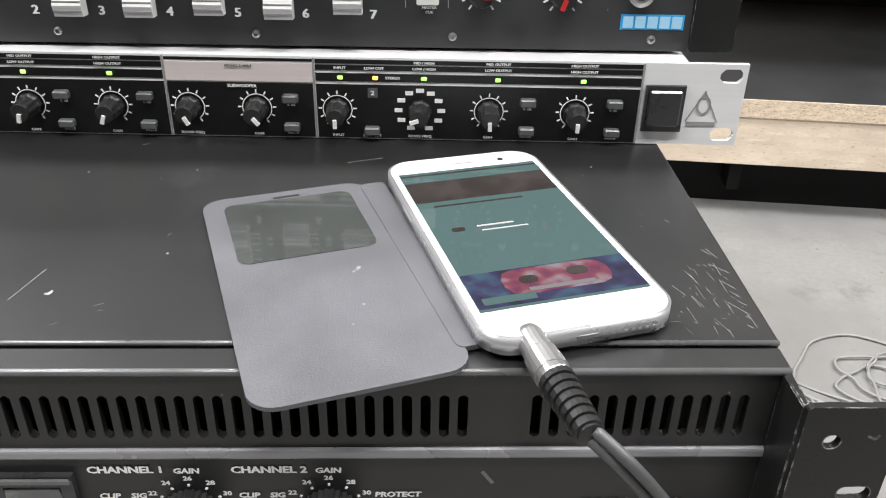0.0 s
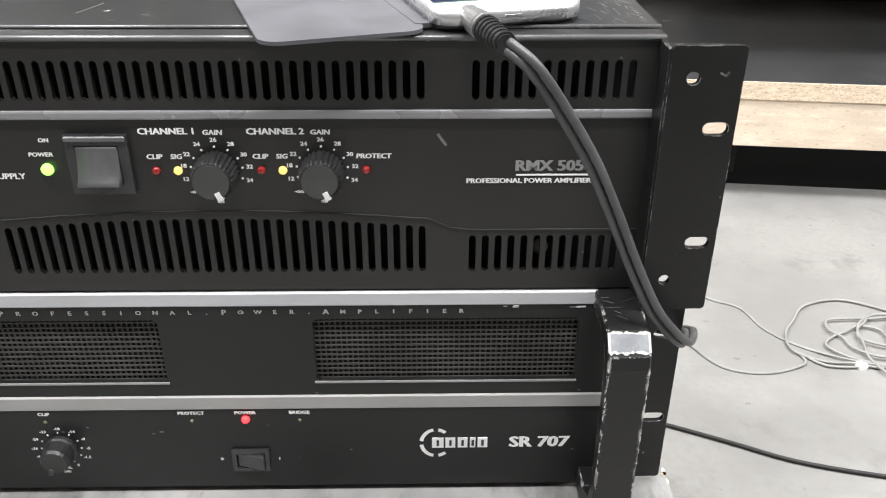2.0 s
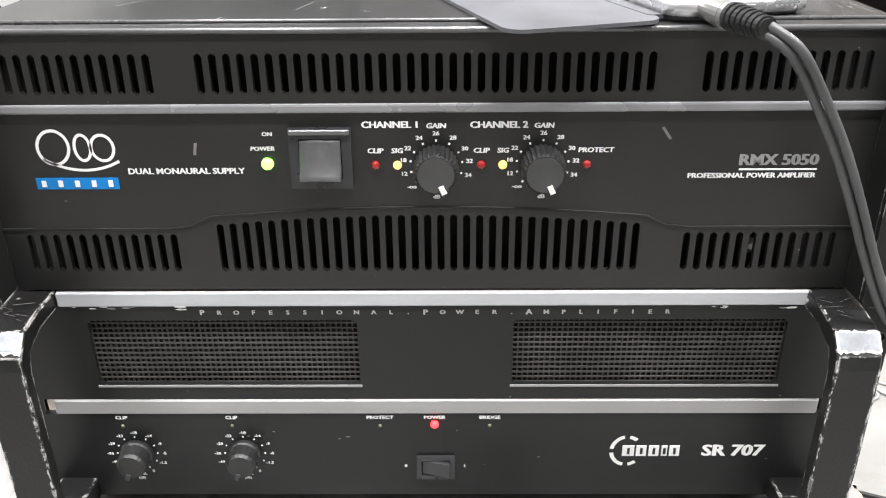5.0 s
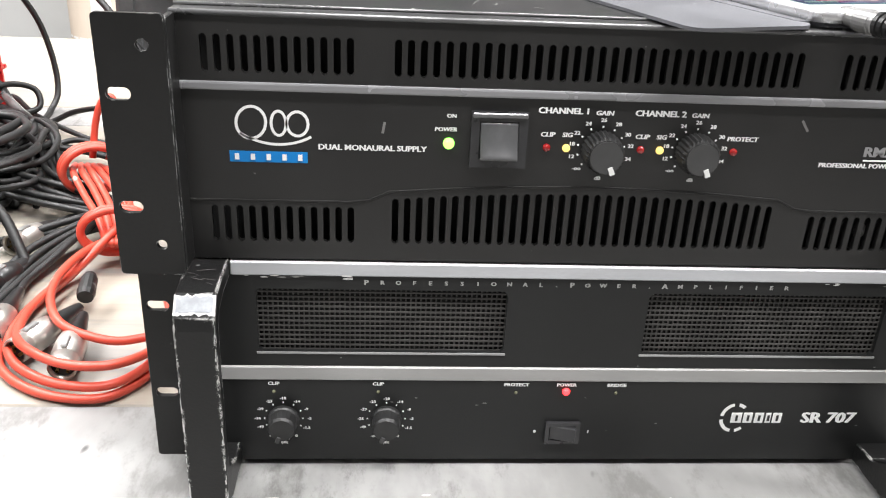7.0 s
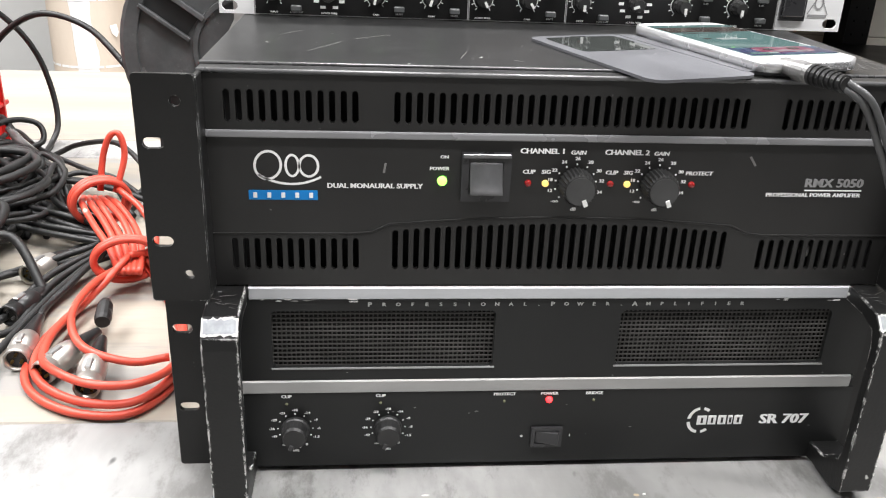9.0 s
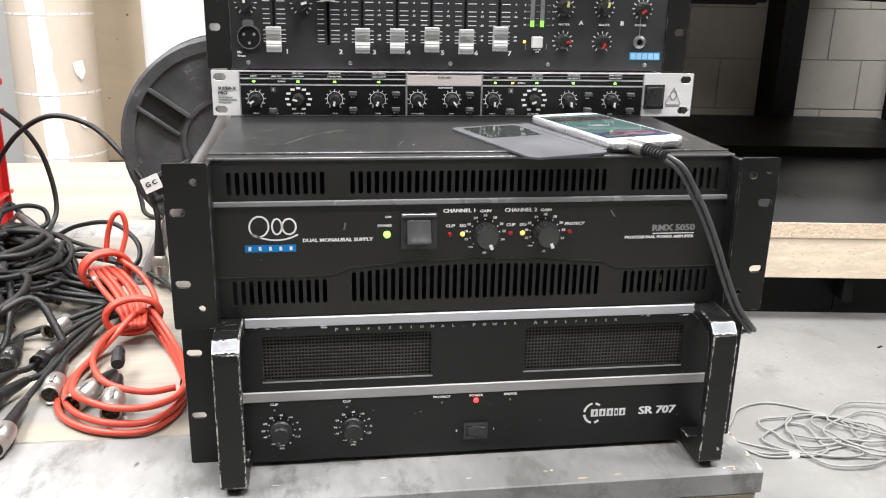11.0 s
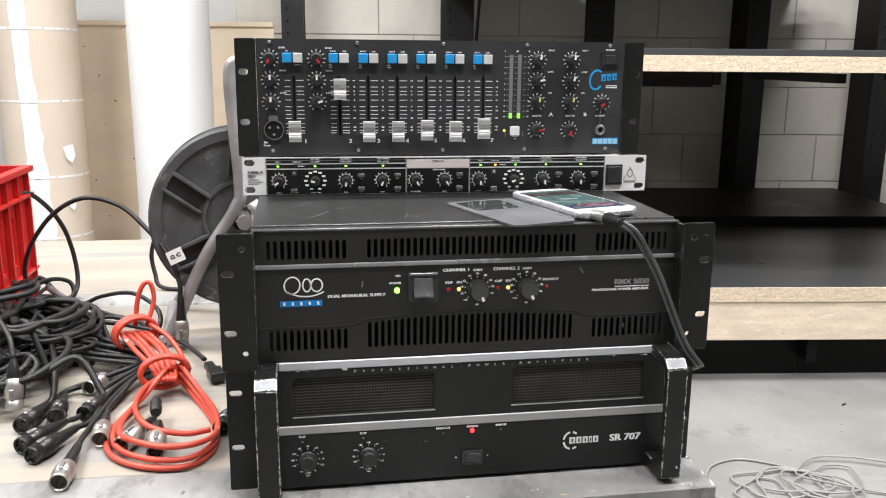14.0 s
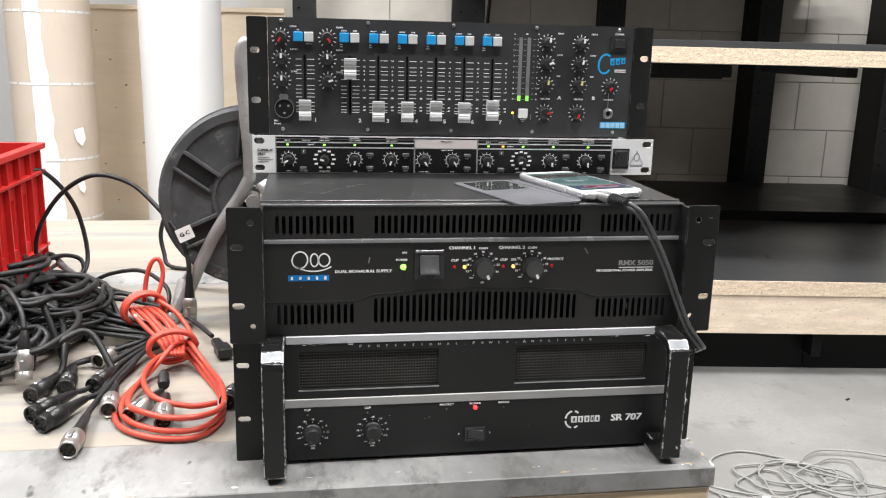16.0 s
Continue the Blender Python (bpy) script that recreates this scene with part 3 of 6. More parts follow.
def power_amplifier():
    a = thing("power_amplifier", "black three-unit power amplifier with slotted front, on another amplifier", "amplifier", pose(0, 0, Z0))
    part("case", box(-0.2125, 0.2125, 0.0135, 0.43, 0.001, 0.1322, 0.0012, 2), M["powder_top"], a, "black steel case with dusty scuffed top")
    slots = []
    for i in range(12):
        slots.append((-0.1980 + 0.00645 * i, -0.1945 + 0.00645 * i, 0.1015, 0.1200))
        slots.append((0.1252 + 0.00645 * i, 0.1287 + 0.00645 * i, 0.1015, 0.1200))
        slots.append((-0.1980 + 0.00645 * i, -0.1945 + 0.00645 * i, 0.0110, 0.0315))
        slots.append((0.1252 + 0.00645 * i, 0.1287 + 0.00645 * i, 0.0110, 0.0315))
    for i in range(33):
        x = -0.1035 + 0.00636 * i
        slots.append((x, x + 0.0035, 0.1015, 0.1200))
        slots.append((x, x + 0.0035, 0.0110, 0.0415 - 0.0045 * ((x + 0.0017) / 0.1) ** 2))
    part("front_panel", holed_plate(-0.2115, 0.2115, 0.0008, 0.1300, 0.0, 0.0035, slots, 0.0012), M["powder"], a, "black front panel with rows of vertical vent slots")
    # dark sheet standing in for the shaded inside behind the slots
    part("inside_shade_sheet", box(-0.2105, 0.2105, 0.0125, 0.0132, 0.002, 0.1285), M["cavity"], a)
    lip = box(-0.2115, 0.2115, -0.0006, 0.0118, 0.1296, 0.1312, 0.0007, 2)
    part("top_lip", lip, M["powder_top"], a, "rounded top lip")
    # folds coloured lighter to carry the highlights of the two front edges
    part("front_fold", tube([(-0.2112, 0.0, 0.1300), (0.2112, 0.0, 0.1300)], 0.0014, 10, straight=True), M["edge_sheen"], a, "fold along the panel's head, its highlight put into the grey", True)
    part("case_fold", tube([(-0.2120, 0.0138, 0.1316), (0.2120, 0.0138, 0.1316)], 0.0010, 10, straight=True), M["edge_sheen"], a, "front edge of the case, its highlight put into the grey", True)
    for sx in (-1, 1):
        part("cheek", box(sx * 0.2100 - 0.0015, sx * 0.2100 + 0.0015, -0.0178, -0.0002, 0.0015, 0.1300, 0.0006), M["ear"], a)
        hs = [(sx * 0.2325, 0.0945, 0.0115, 0.0062), (sx * 0.2325, 0.0375, 0.0115, 0.0062), (sx * 0.2195, 0.1175, 0.0058, 0.0058), (sx * 0.2195, 0.0172, 0.0052, 0.0052)]
        x0, x1 = (0.2088, 0.2413) if sx > 0 else (-0.2413, -0.2088)
        ear(a, x0, x1, 0.0005, 0.1318, -0.0205, hs)
    # the bowed crease over the lower slots
    pts = []
    for i in range(41):
        x = -0.2105 + 0.421 * i / 40
        rise = 0.0045 * max(0.0, 1 - (x / 0.1) ** 2) + 0.0065 / (1 + math.exp((abs(x) - 0.1125) / 0.0022))
        pts.append((x, -0.0001, 0.0345 + rise))
    part("crease", tube(pts, 0.0007, 6, straight=True), M["powder"], a)
    # black ridge, painted grey for the light it reflects
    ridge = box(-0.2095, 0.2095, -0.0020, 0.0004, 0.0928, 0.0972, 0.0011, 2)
    part("ridge", ridge, M["ridge"], a, "raised black line across the front, its highlight put into the grey")
    rows = [("DUAL MONAURAL SUPPLY", -0.1418, 0.0645, 0.0045, "LEFT", 0), ("ON", -0.0740, 0.0826, 0.0030, "CENTER", 0), ("POWER", -0.0768, 0.0755, 0.0032, "CENTER", 0.1),
            ("CHANNEL 1", -0.0165, 0.0868, 0.0048, "CENTER", 0), ("CHANNEL 2", 0.0338, 0.0866, 0.0048, "CENTER", 0), ("GAIN", 0.0046, 0.0862, 0.0037, "CENTER", 0.1), ("GAIN", 0.0546, 0.0862, 0.0037, "CENTER", 0.1),
            ("CLIP", -0.0240, 0.0742, 0.0037, "CENTER", 0.1), ("SIG", -0.0137, 0.0742, 0.0037, "CENTER", 0.1), ("CLIP", 0.0257, 0.0742, 0.0037, "CENTER", 0.1), ("SIG", 0.0359, 0.0742, 0.0037, "CENTER", 0.1),
            ("PROTECT", 0.0792, 0.0742, 0.0037, "CENTER", 0.1), ("PROFESSIONAL POWER AMPLIFIER", 0.1835, 0.0612, 0.0038, "RIGHT", 0)]
    for cx in (0.0046, 0.0546):
        for text, ang in (("-oo", 222), ("12", 195), ("18", 170), ("22", 147), ("24", 120), ("26", 90), ("28", 60), ("30", 32), ("32", 8), ("34", -18), ("dB", -90)):
            rows.append((text, cx + 0.0158 * math.cos(radians(ang)), 0.0668 + 0.0158 * math.sin(radians(ang)), 0.0031, "CENTER", 0))
    letter_parts("lettering", rows, M["print"], a)
    part("model_number", lettering([("RMX 5050", 0.1838, 0.0688, 0.0083, "RIGHT", 0)]), M["print_grey"], a, "grey printed model number")
    line = bmesh.new()
    bar(line, 0.1655, 0.0642, 0.0365, 0.0008)
    part("underline", line, M["print"], a)
    for cx in (0.0046, 0.0546):
        line = bmesh.new()
        ticks(line, cx, 0.0668, 0.0118, 0.0128, (222, 195, 170, 147, 120, 90, 60, 32, 8, -18), 0.0009)
        tagged(part("dial_marks", line, M["print"], a), kind="stuff")
    # maker's mark as plain shapes
    mk = bmesh.new()
    arc_stroke(mk, -0.1752, 0.0765, 0.0066, 0.0076, 0, 360, 0.0015, n=28, tilt=-14)
    arc_stroke(mk, -0.1614, 0.0764, 0.0030, 0.0056, 0, 360, 0.0015)
    arc_stroke(mk, -0.1520, 0.0763, 0.0046, 0.0056, 0, 360, 0.0015)
    arc_stroke(mk, -0.1620, 0.0985, 0.0330, 0.0325, 236, 300, 0.0014, n=20)
    part("maker_mark", mk, M["print"], a, "white curved maker's mark")
    bb = bmesh.new()
    bar(bb, -0.1670, 0.0585, 0.0395, 0.0058)
    tab = part("maker_badge", bb, M["blue"], a, "blue printed bar")
    wb = bmesh.new()
    for i in range(5):
        bar(wb, -0.1830 + 0.008 * i, 0.0585, 0.0022, 0.0032, -0.0007)
    part("badge_marks", wb, M["print"], tab)
    led(a, -0.0750, 0.0682, -0.0002, 0.0028, M["led_green"], "power_led", "lit green power light")
    for x, mt in ((-0.0240, "led_off"), (-0.0137, "led_amber"), (0.0257, "led_off"), (0.0359, "led_amber"), (0.0755, "led_off")):
        led(a, x, 0.0672, -0.0002, 0.0020, M[mt])
    sw = part("power_switch", holed_plate(-0.0640, -0.0348, 0.0562, 0.0858, -0.0026, -0.0001, [(-0.0595, -0.0395, 0.0608, 0.0808)]), M["switch"], a, "black rocker power switch in a bevelled frame")
    # frame's upper highlight as a lighter bar
    part("frame_bevel", box(-0.0636, -0.0352, -0.0040, -0.0027, 0.0828, 0.0856, 0.0006), M["edge_sheen"], sw, "bevelled head of the switch frame, highlight put into the grey")
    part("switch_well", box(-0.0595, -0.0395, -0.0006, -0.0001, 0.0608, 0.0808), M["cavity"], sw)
    rk = bmesh.new()
    prof = [(0.0805, -0.0008), (0.0803, -0.0030), (0.0790, -0.0031), (0.0760, -0.0034), (0.0730, -0.0040), (0.0700, -0.0049), (0.0670, -0.0062), (0.0645, -0.0077), (0.0633, -0.0086), (0.0622, -0.0086), (0.0614, -0.0070), (0.0611, -0.0008)]
    vl = [rk.verts.new((-0.0590, y, z)) for z, y in prof]
    vr = [rk.verts.new((-0.0400, y, z)) for z, y in prof]
    for i in range(len(prof) - 1):
        rk.faces.new((vl[i], vl[i + 1], vr[i + 1], vr[i]))
    rk.faces.new(vl[::-1])
    rk.faces.new(vr)
    bmesh.ops.recalc_face_normals(rk, faces=rk.faces[:])
    part("rocker", rk, M["rocker"], sw, smooth=True)
    for cx in (0.0046, 0.0546):
        knob(a, cx, 0.0668, -0.0002, 0.0098, 0.0135, -66, M["pointer"], ridges=26)
    for x, z, w, turn in ((0.1115, 0.0822, 0.0070, -55), (-0.1085, 0.0755, 0.0060, 80)):
        scr = bmesh.new()
        bar(scr, x, z, w, 0.0013, -0.0002, turn)
        part("scuff", scr, M["scuff"], a, "pale scuff in the paint")
    # scratches and rubbed dust on the case top
    rw = random.Random(77)
    sc = bmesh.new()
    for k in range(96):
        if k < 62:
            t = rw.random()
            x, y = 0.207 - 0.040 * t * rw.random(), 0.018 + 0.060 * rw.random() * (1 - 0.4 * t)
            turn, ln = 112 + rw.uniform(-22, 22), 0.0006 + 0.011 * rw.random() ** 3
        else:
            x, y = rw.uniform(-0.20, 0.20), rw.uniform(0.02, 0.19)
            turn, ln = rw.uniform(0, 180), rw.uniform(0.0008, 0.004)
        hw = rw.uniform(0.00004, 0.00012)
        q = box(-ln / 2, ln / 2, -hw, hw, 0, 0.0001)
        absorb(sc, q, pose(x, y, 0.13222, 0, 0, turn))
    for x, y, ln, turn in ((-0.145, 0.070, 0.040, 62), (-0.115, 0.110, 0.030, 40), (-0.060, 0.050, 0.022, 75), (0.060, 0.165, 0.018, 20), (-0.170, 0.120, 0.025, 55)):
        q = box(-ln / 2, ln / 2, -0.00016, 0.00016, 0, 0.0001)
        absorb(sc, q, pose(x, y, 0.13222, 0, 0, turn))
    tagged(part("scratch_layer", sc, M["scuff"], a, "fine scratches and dust on the case top"), kind="stuff")
    pin = bmesh.new()
    lathe([(0.0042, 0), (0.0042, 0.0015), (0.0018, 0.003), (0, 0.003)], 10, pin)
    pin.transform(pose(0.1625, 0.0118, 0.0195, 90, 0, 0))
    part("inner_screw", pin, M["steel"], a, "bright screw seen through the slots")
    return a


power_amplifier()


# ---- lower power amplifier ----
def old_amplifier():
    a = thing("old_amplifier", "scuffed black three-unit amplifier with mesh vents and side handles", "amplifier", pose(0, 0, Z0))
    bot = BENCH - Z0
    part("case", box(-0.212, 0.212, 0.012, 0.40, -0.1315, -0.002, 0.001), M["powder_top"], a)
    for sx in (-0.18, 0.18):
        for fy in (0.04, 0.36):
            ft = bmesh.new()
            lathe([(0.012, 0), (0.013, 0.006), (0, 0.006)], 14, ft)
            ft.transform(pose(sx, fy, bot + 0.0002))
            part("foot", ft, M["rubber"], a)
    gl = (-0.1775, -0.0375, -0.0575, -0.0175)
    gr = (0.0435, 0.1845, -0.0575, -0.0175)
    part("front_panel", holed_plate(-0.2125, 0.2125, -0.0668, -0.0092, 0.0, 0.004, [gl, gr], 0.0022), M["sr_face"], a, "black upper front with two meshed openings")
    part("lower_panel", holed_plate(-0.2125, 0.2125, -0.1335, -0.0768, 0.0, 0.004, []), M["sr_face"], a, "plain black lower front")
    part("top_strip", box(-0.1905, 0.1965, -0.0012, 0.006, -0.0090, -0.0006, 0.0008), M["strip"], a, "scratched aluminium strip")
    part("middle_strip", box(-0.2050, 0.2090, -0.0010, 0.005, -0.0765, -0.0671, 0.0008), M["strip_low"], a, "dull aluminium strip")
    # dark sheet for the unlit depth behind the mesh
    part("inside_shade_sheet", box(-0.205, 0.205, 0.0095, 0.0105, -0.130, -0.004), M["cavity"], a)
    for x0, x1, z0, z1 in (gl, gr):
        g = bmesh.new()
        n, mrows = 49, 13
        for i in range(n + 1):
            x = x0 + (x1 - x0) * i / n
            box(x - 0.00042, x + 0.00042, 0.0028, 0.0036, z0, z1, into=g)
        for j in range(mrows + 1):
            z = z0 + (z1 - z0) * j / mrows
            box(x0, x1, 0.0026, 0.0034, z - 0.00048, z + 0.00048, into=g)
        part("mesh_grille", g, M["mesh"], a, "woven black metal mesh")
        fr = bmesh.new()
        box(x0 - 0.001, x1 + 0.001, -0.0006, 0.0001, z0 - 0.0013, z0 - 0.0001, into=fr)
        part("grille_rim", fr, M["print_grey"], a)
    for sx in (-1, 1):
        x0, x1 = (0.2130, 0.2413) if sx > 0 else (-0.2413, -0.2130)
        ear(a, x0, x1, -0.1335, -0.0008, 0.0045, [(sx * 0.2325, -0.0315, 0.0125, 0.0062), (sx * 0.2325, -0.0885, 0.0125, 0.0062)])
        # handle: a bent bar with arms at head and foot
        h = bmesh.new()
        cx = 0.2015 * sx
        prof = [(0.0030, -0.0002), (-0.0200, -0.0010), (-0.0340, -0.0030), (-0.0430, -0.0130), (-0.0440, -0.0200), (-0.0440, -0.1300), (-0.0330, -0.1345), (0.0030, -0.1345),
                (0.0030, -0.1215), (-0.0170, -0.1200), (-0.0330, -0.1110), (-0.0360, -0.1000), (-0.0360, -0.0250), (-0.0330, -0.0150), (-0.0200, -0.0105), (0.0030, -0.0100)]
        lo = [h.verts.new((cx - 0.0105, y, z)) for y, z in prof]
        hi = [h.verts.new((cx + 0.0105, y, z)) for y, z in prof]
        k = len(prof)
        for i in range(k):
            h.faces.new((lo[i], lo[(i + 1) % k], hi[(i + 1) % k], hi[i]))
        half = k // 2
        for i in range(half - 1):
            h.faces.new((lo[i], lo[k - 1 - i], lo[k - 2 - i], lo[i + 1]))
            h.faces.new((hi[i], hi[i + 1], hi[k - 2 - i], hi[k - 1 - i]))
        bmesh.ops.recalc_face_normals(h, faces=h.faces[:])
        bmesh.ops.bevel(h, geom=[e for e in h.edges if e.is_manifold and e.calc_face_angle(0) > 0.9], offset=0.0008, segments=1, affect="EDGES")
        hd = part("handle", h, M["worn"], a, "chipped black handle with bare worn edges")
        rw = random.Random(31 + sx)
        for k in range(64):
            # flakes of missing paint along both front edges and the bent corner
            side = rw.choice((-1, 1))
            z = -0.018 - 0.112 * rw.random() ** 1.2
            w, hh = rw.uniform(0.0004, 0.0017) * rw.uniform(0.5, 1.0), rw.uniform(0.0010, 0.0110) * rw.uniform(0.4, 1.0)
            fl = bmesh.new()
            x = cx + side * (0.0105 - w / 2)
            ring = [fl.verts.new((x + (w / 2) * math.cos(q) * rw.uniform(0.6, 1.0), -0.04418, z + (hh / 2) * math.sin(q) * rw.uniform(0.6, 1.0))) for q in (0, 0.9, 1.7, 2.6, 3.5, 4.4, 5.3)]
            fl.faces.new(ring[::-1])
            part("paint_flake", fl, M["bare"], hd)
        # the bend at the head, rubbed to bare metal with ragged borders and islands of paint
        for v0, v1, rag, mt, lift in ((-0.0050, 0.0056, 0.0008, M["bare"], 0.0004), (-0.0038, 0.0046, 0.0006, M["worn_metal"], 0.0006)):
            fl = bmesh.new()
            n = 16
            wide = 0.0104 if lift < 0.0005 else 0.0092
            lo_e = [fl.verts.new((-wide + 2 * wide * k / n, v0 + rw.uniform(-rag, rag), 0)) for k in range(n + 1)]
            hi_e = [fl.verts.new((-wide + 2 * wide * k / n, v1 + rw.uniform(-rag, rag), 0)) for k in range(n + 1)]
            for k in range(n):
                fl.faces.new((lo_e[k], lo_e[k + 1], hi_e[k + 1], hi_e[k]))
            fl.transform(pose(cx, -0.0385 - lift, -0.0080 + lift, 48, 0, 0))
            part("bare_corner", fl, mt, hd, "bare metal where the paint is gone")
        for k in range(6):
            fl = bmesh.new()
            ln, wd = rw.uniform(0.002, 0.011), rw.uniform(0.00012, 0.0003)
            absorb(fl, box(-ln / 2, ln / 2, -wd / 2, wd / 2, 0, 0.0001), pose(cx + rw.uniform(-0.007, 0.007), rw.uniform(-0.030, -0.008), -0.0004 - 0.0001, 0, 0, rw.uniform(-40, 40)))
            fl.transform(pose(0, 0, 0.0003))
            part("scratch", fl, M["scuff"], hd)
    rw = random.Random(9)
    for k in range(28):
        fl = bmesh.new()
        on_strip = k < 14
        s = rw.uniform(0.0008, 0.0032) if on_strip else rw.uniform(0.0006, 0.0022)
        x = rw.uniform(-0.185, 0.19) if not on_strip else rw.choice((rw.uniform(-0.185, -0.125), rw.uniform(0.14, 0.19)))
        z = -0.0092 + rw.uniform(-0.0012, 0.0008) if on_strip else rw.choice((-0.0125, -0.063, -0.090, -0.110)) + rw.uniform(-0.006, 0.006)
        ring = [fl.verts.new((x + s * math.cos(q) * rw.uniform(0.5, 1.0) * (1.6 if on_strip else 0.8), -0.00135 if on_strip else -0.00022, z + s * 0.35 * math.sin(q) * rw.uniform(0.5, 1.0))) for q in (0, 0.8, 1.6, 2.4, 3.2, 4.0, 4.8, 5.6)]
        fl.faces.new(ring[::-1])
        part("paint_chip", fl, M["bare"] if on_strip and k % 3 else M["scuff"], a)
    rows, x = [], -0.1168
    for i, c in enumerate("PROFESSIONAL.POWER.AMPLIFIER"):
        first = i in (0, 13, 19)
        rows.append((c, x, -0.0128, 0.0046 if first else 0.0037, "CENTER", 0))
        x += 0.00884
    letter_parts("heading_letter", rows, M["print_dim"], a)
    small = [("CLIP", -0.1700, -0.0790, 0.0033, "CENTER", 0), ("CLIP", -0.1095, -0.0790, 0.0033, "CENTER", 0), ("PROTECT", -0.0280, -0.0790, 0.0033, "CENTER", 0), ("POWER", 0.0020, -0.0790, 0.0033, "CENTER", 0), ("BRIDGE", 0.0322, -0.0790, 0.0033, "CENTER", 0), ("0", -0.0145, -0.1125, 0.003, "CENTER", 0), ("1", 0.0185, -0.1125, 0.003, "CENTER", 0)]
    for cx in (-0.1650, -0.1045):
        for text, ang in (("-49", 205), ("-36", 180), ("-29", 152), ("-23", 122), ("-18", 90), ("-14", 58), ("-9", 28), ("-5", 0), ("-1.5", -28), ("0", -62), ("-oo", 242)):
            small.append((text, cx + 0.0152 * math.cos(radians(ang)), -0.1035 + 0.0142 * math.sin(radians(ang)), 0.0027, "CENTER", 0))
        small += [("LEVEL", cx, -0.1180, 0.0023, "CENTER", 0), ("(dB)", cx, -0.1208, 0.0023, "CENTER", 0)]
    letter_parts("lettering", small, M["print"], a)
    for cx in (-0.1650, -0.1045):
        tk = bmesh.new()
        ticks(tk, cx, -0.1035, 0.0108, 0.0117, (205, 180, 152, 122, 90, 58, 28, 0, -28, -62, 242), 0.0007)
        tagged(part("dial_marks", tk, M["print"], a), kind="stuff")
    letter_parts("model_number", [("SR", 0.1568, -0.1020, 0.0116, "CENTER", 0), ("707", 0.1752, -0.1020, 0.0116, "CENTER", 0.08)], M["print"], a, label="white model number")
    mk = bmesh.new()
    for a0, a1 in ((50, 80), (100, 172), (188, 260), (280, 310)):
        arc_stroke(mk, 0.1085, -0.1020, 0.0072, 0.0084, a0, a1, 0.0022)
    for i, w in enumerate((0.0066, 0.0056, 0.0056, 0.0032, 0.0056)):
        x = (0.1096, 0.1168, 0.1238, 0.1296, 0.1352)[i]
        bar(mk, x, -0.1020, w, 0.0072, -0.0004)
    part("maker_mark", mk, M["print"], a, "white ring and blocks as maker's mark")
    slit = bmesh.new()
    for i in range(5):
        bar(slit, (0.1096, 0.1168, 0.1238, 0.1296, 0.1352)[i], -0.1020, 0.0014, 0.0040, -0.0008)
    part("mark_gaps", slit, M["print_black"], a)
    for x, mt in ((-0.1700, "led_dim"), (-0.1095, "led_dim"), (-0.0280, "led_dim"), (0.0322, "led_dim")):
        led(a, x, -0.0845, -0.0002, 0.0010, M[mt])
    led(a, 0.0020, -0.0835, -0.0002, 0.0022, M["led_red"], "power_led", "lit red power light")
    for cx in (-0.1650, -0.1045):
        knob(a, cx, -0.1035, -0.0002, 0.0084, 0.0125, 250, M["knob_face"], face=False, skirt=0.0008)
    sw = part("power_switch", holed_plate(-0.0083, 0.0130, -0.1205, -0.1052, -0.0022, -0.0001, [(-0.0058, 0.0105, -0.1180, -0.1078)]), M["switch"], a, "small black rocker switch")
    rk = box(-0.0056, 0.0103, -0.0030, -0.0004, -0.1178, -0.1080, 0.0006)
    for v in rk.verts:
        if v.co.y < -0.001:
            v.co.y -= 0.0020 * (v.co.x - 0.0024) / 0.008
    part("rocker", rk, M["switch"], sw)
    return a


old_amplifier()


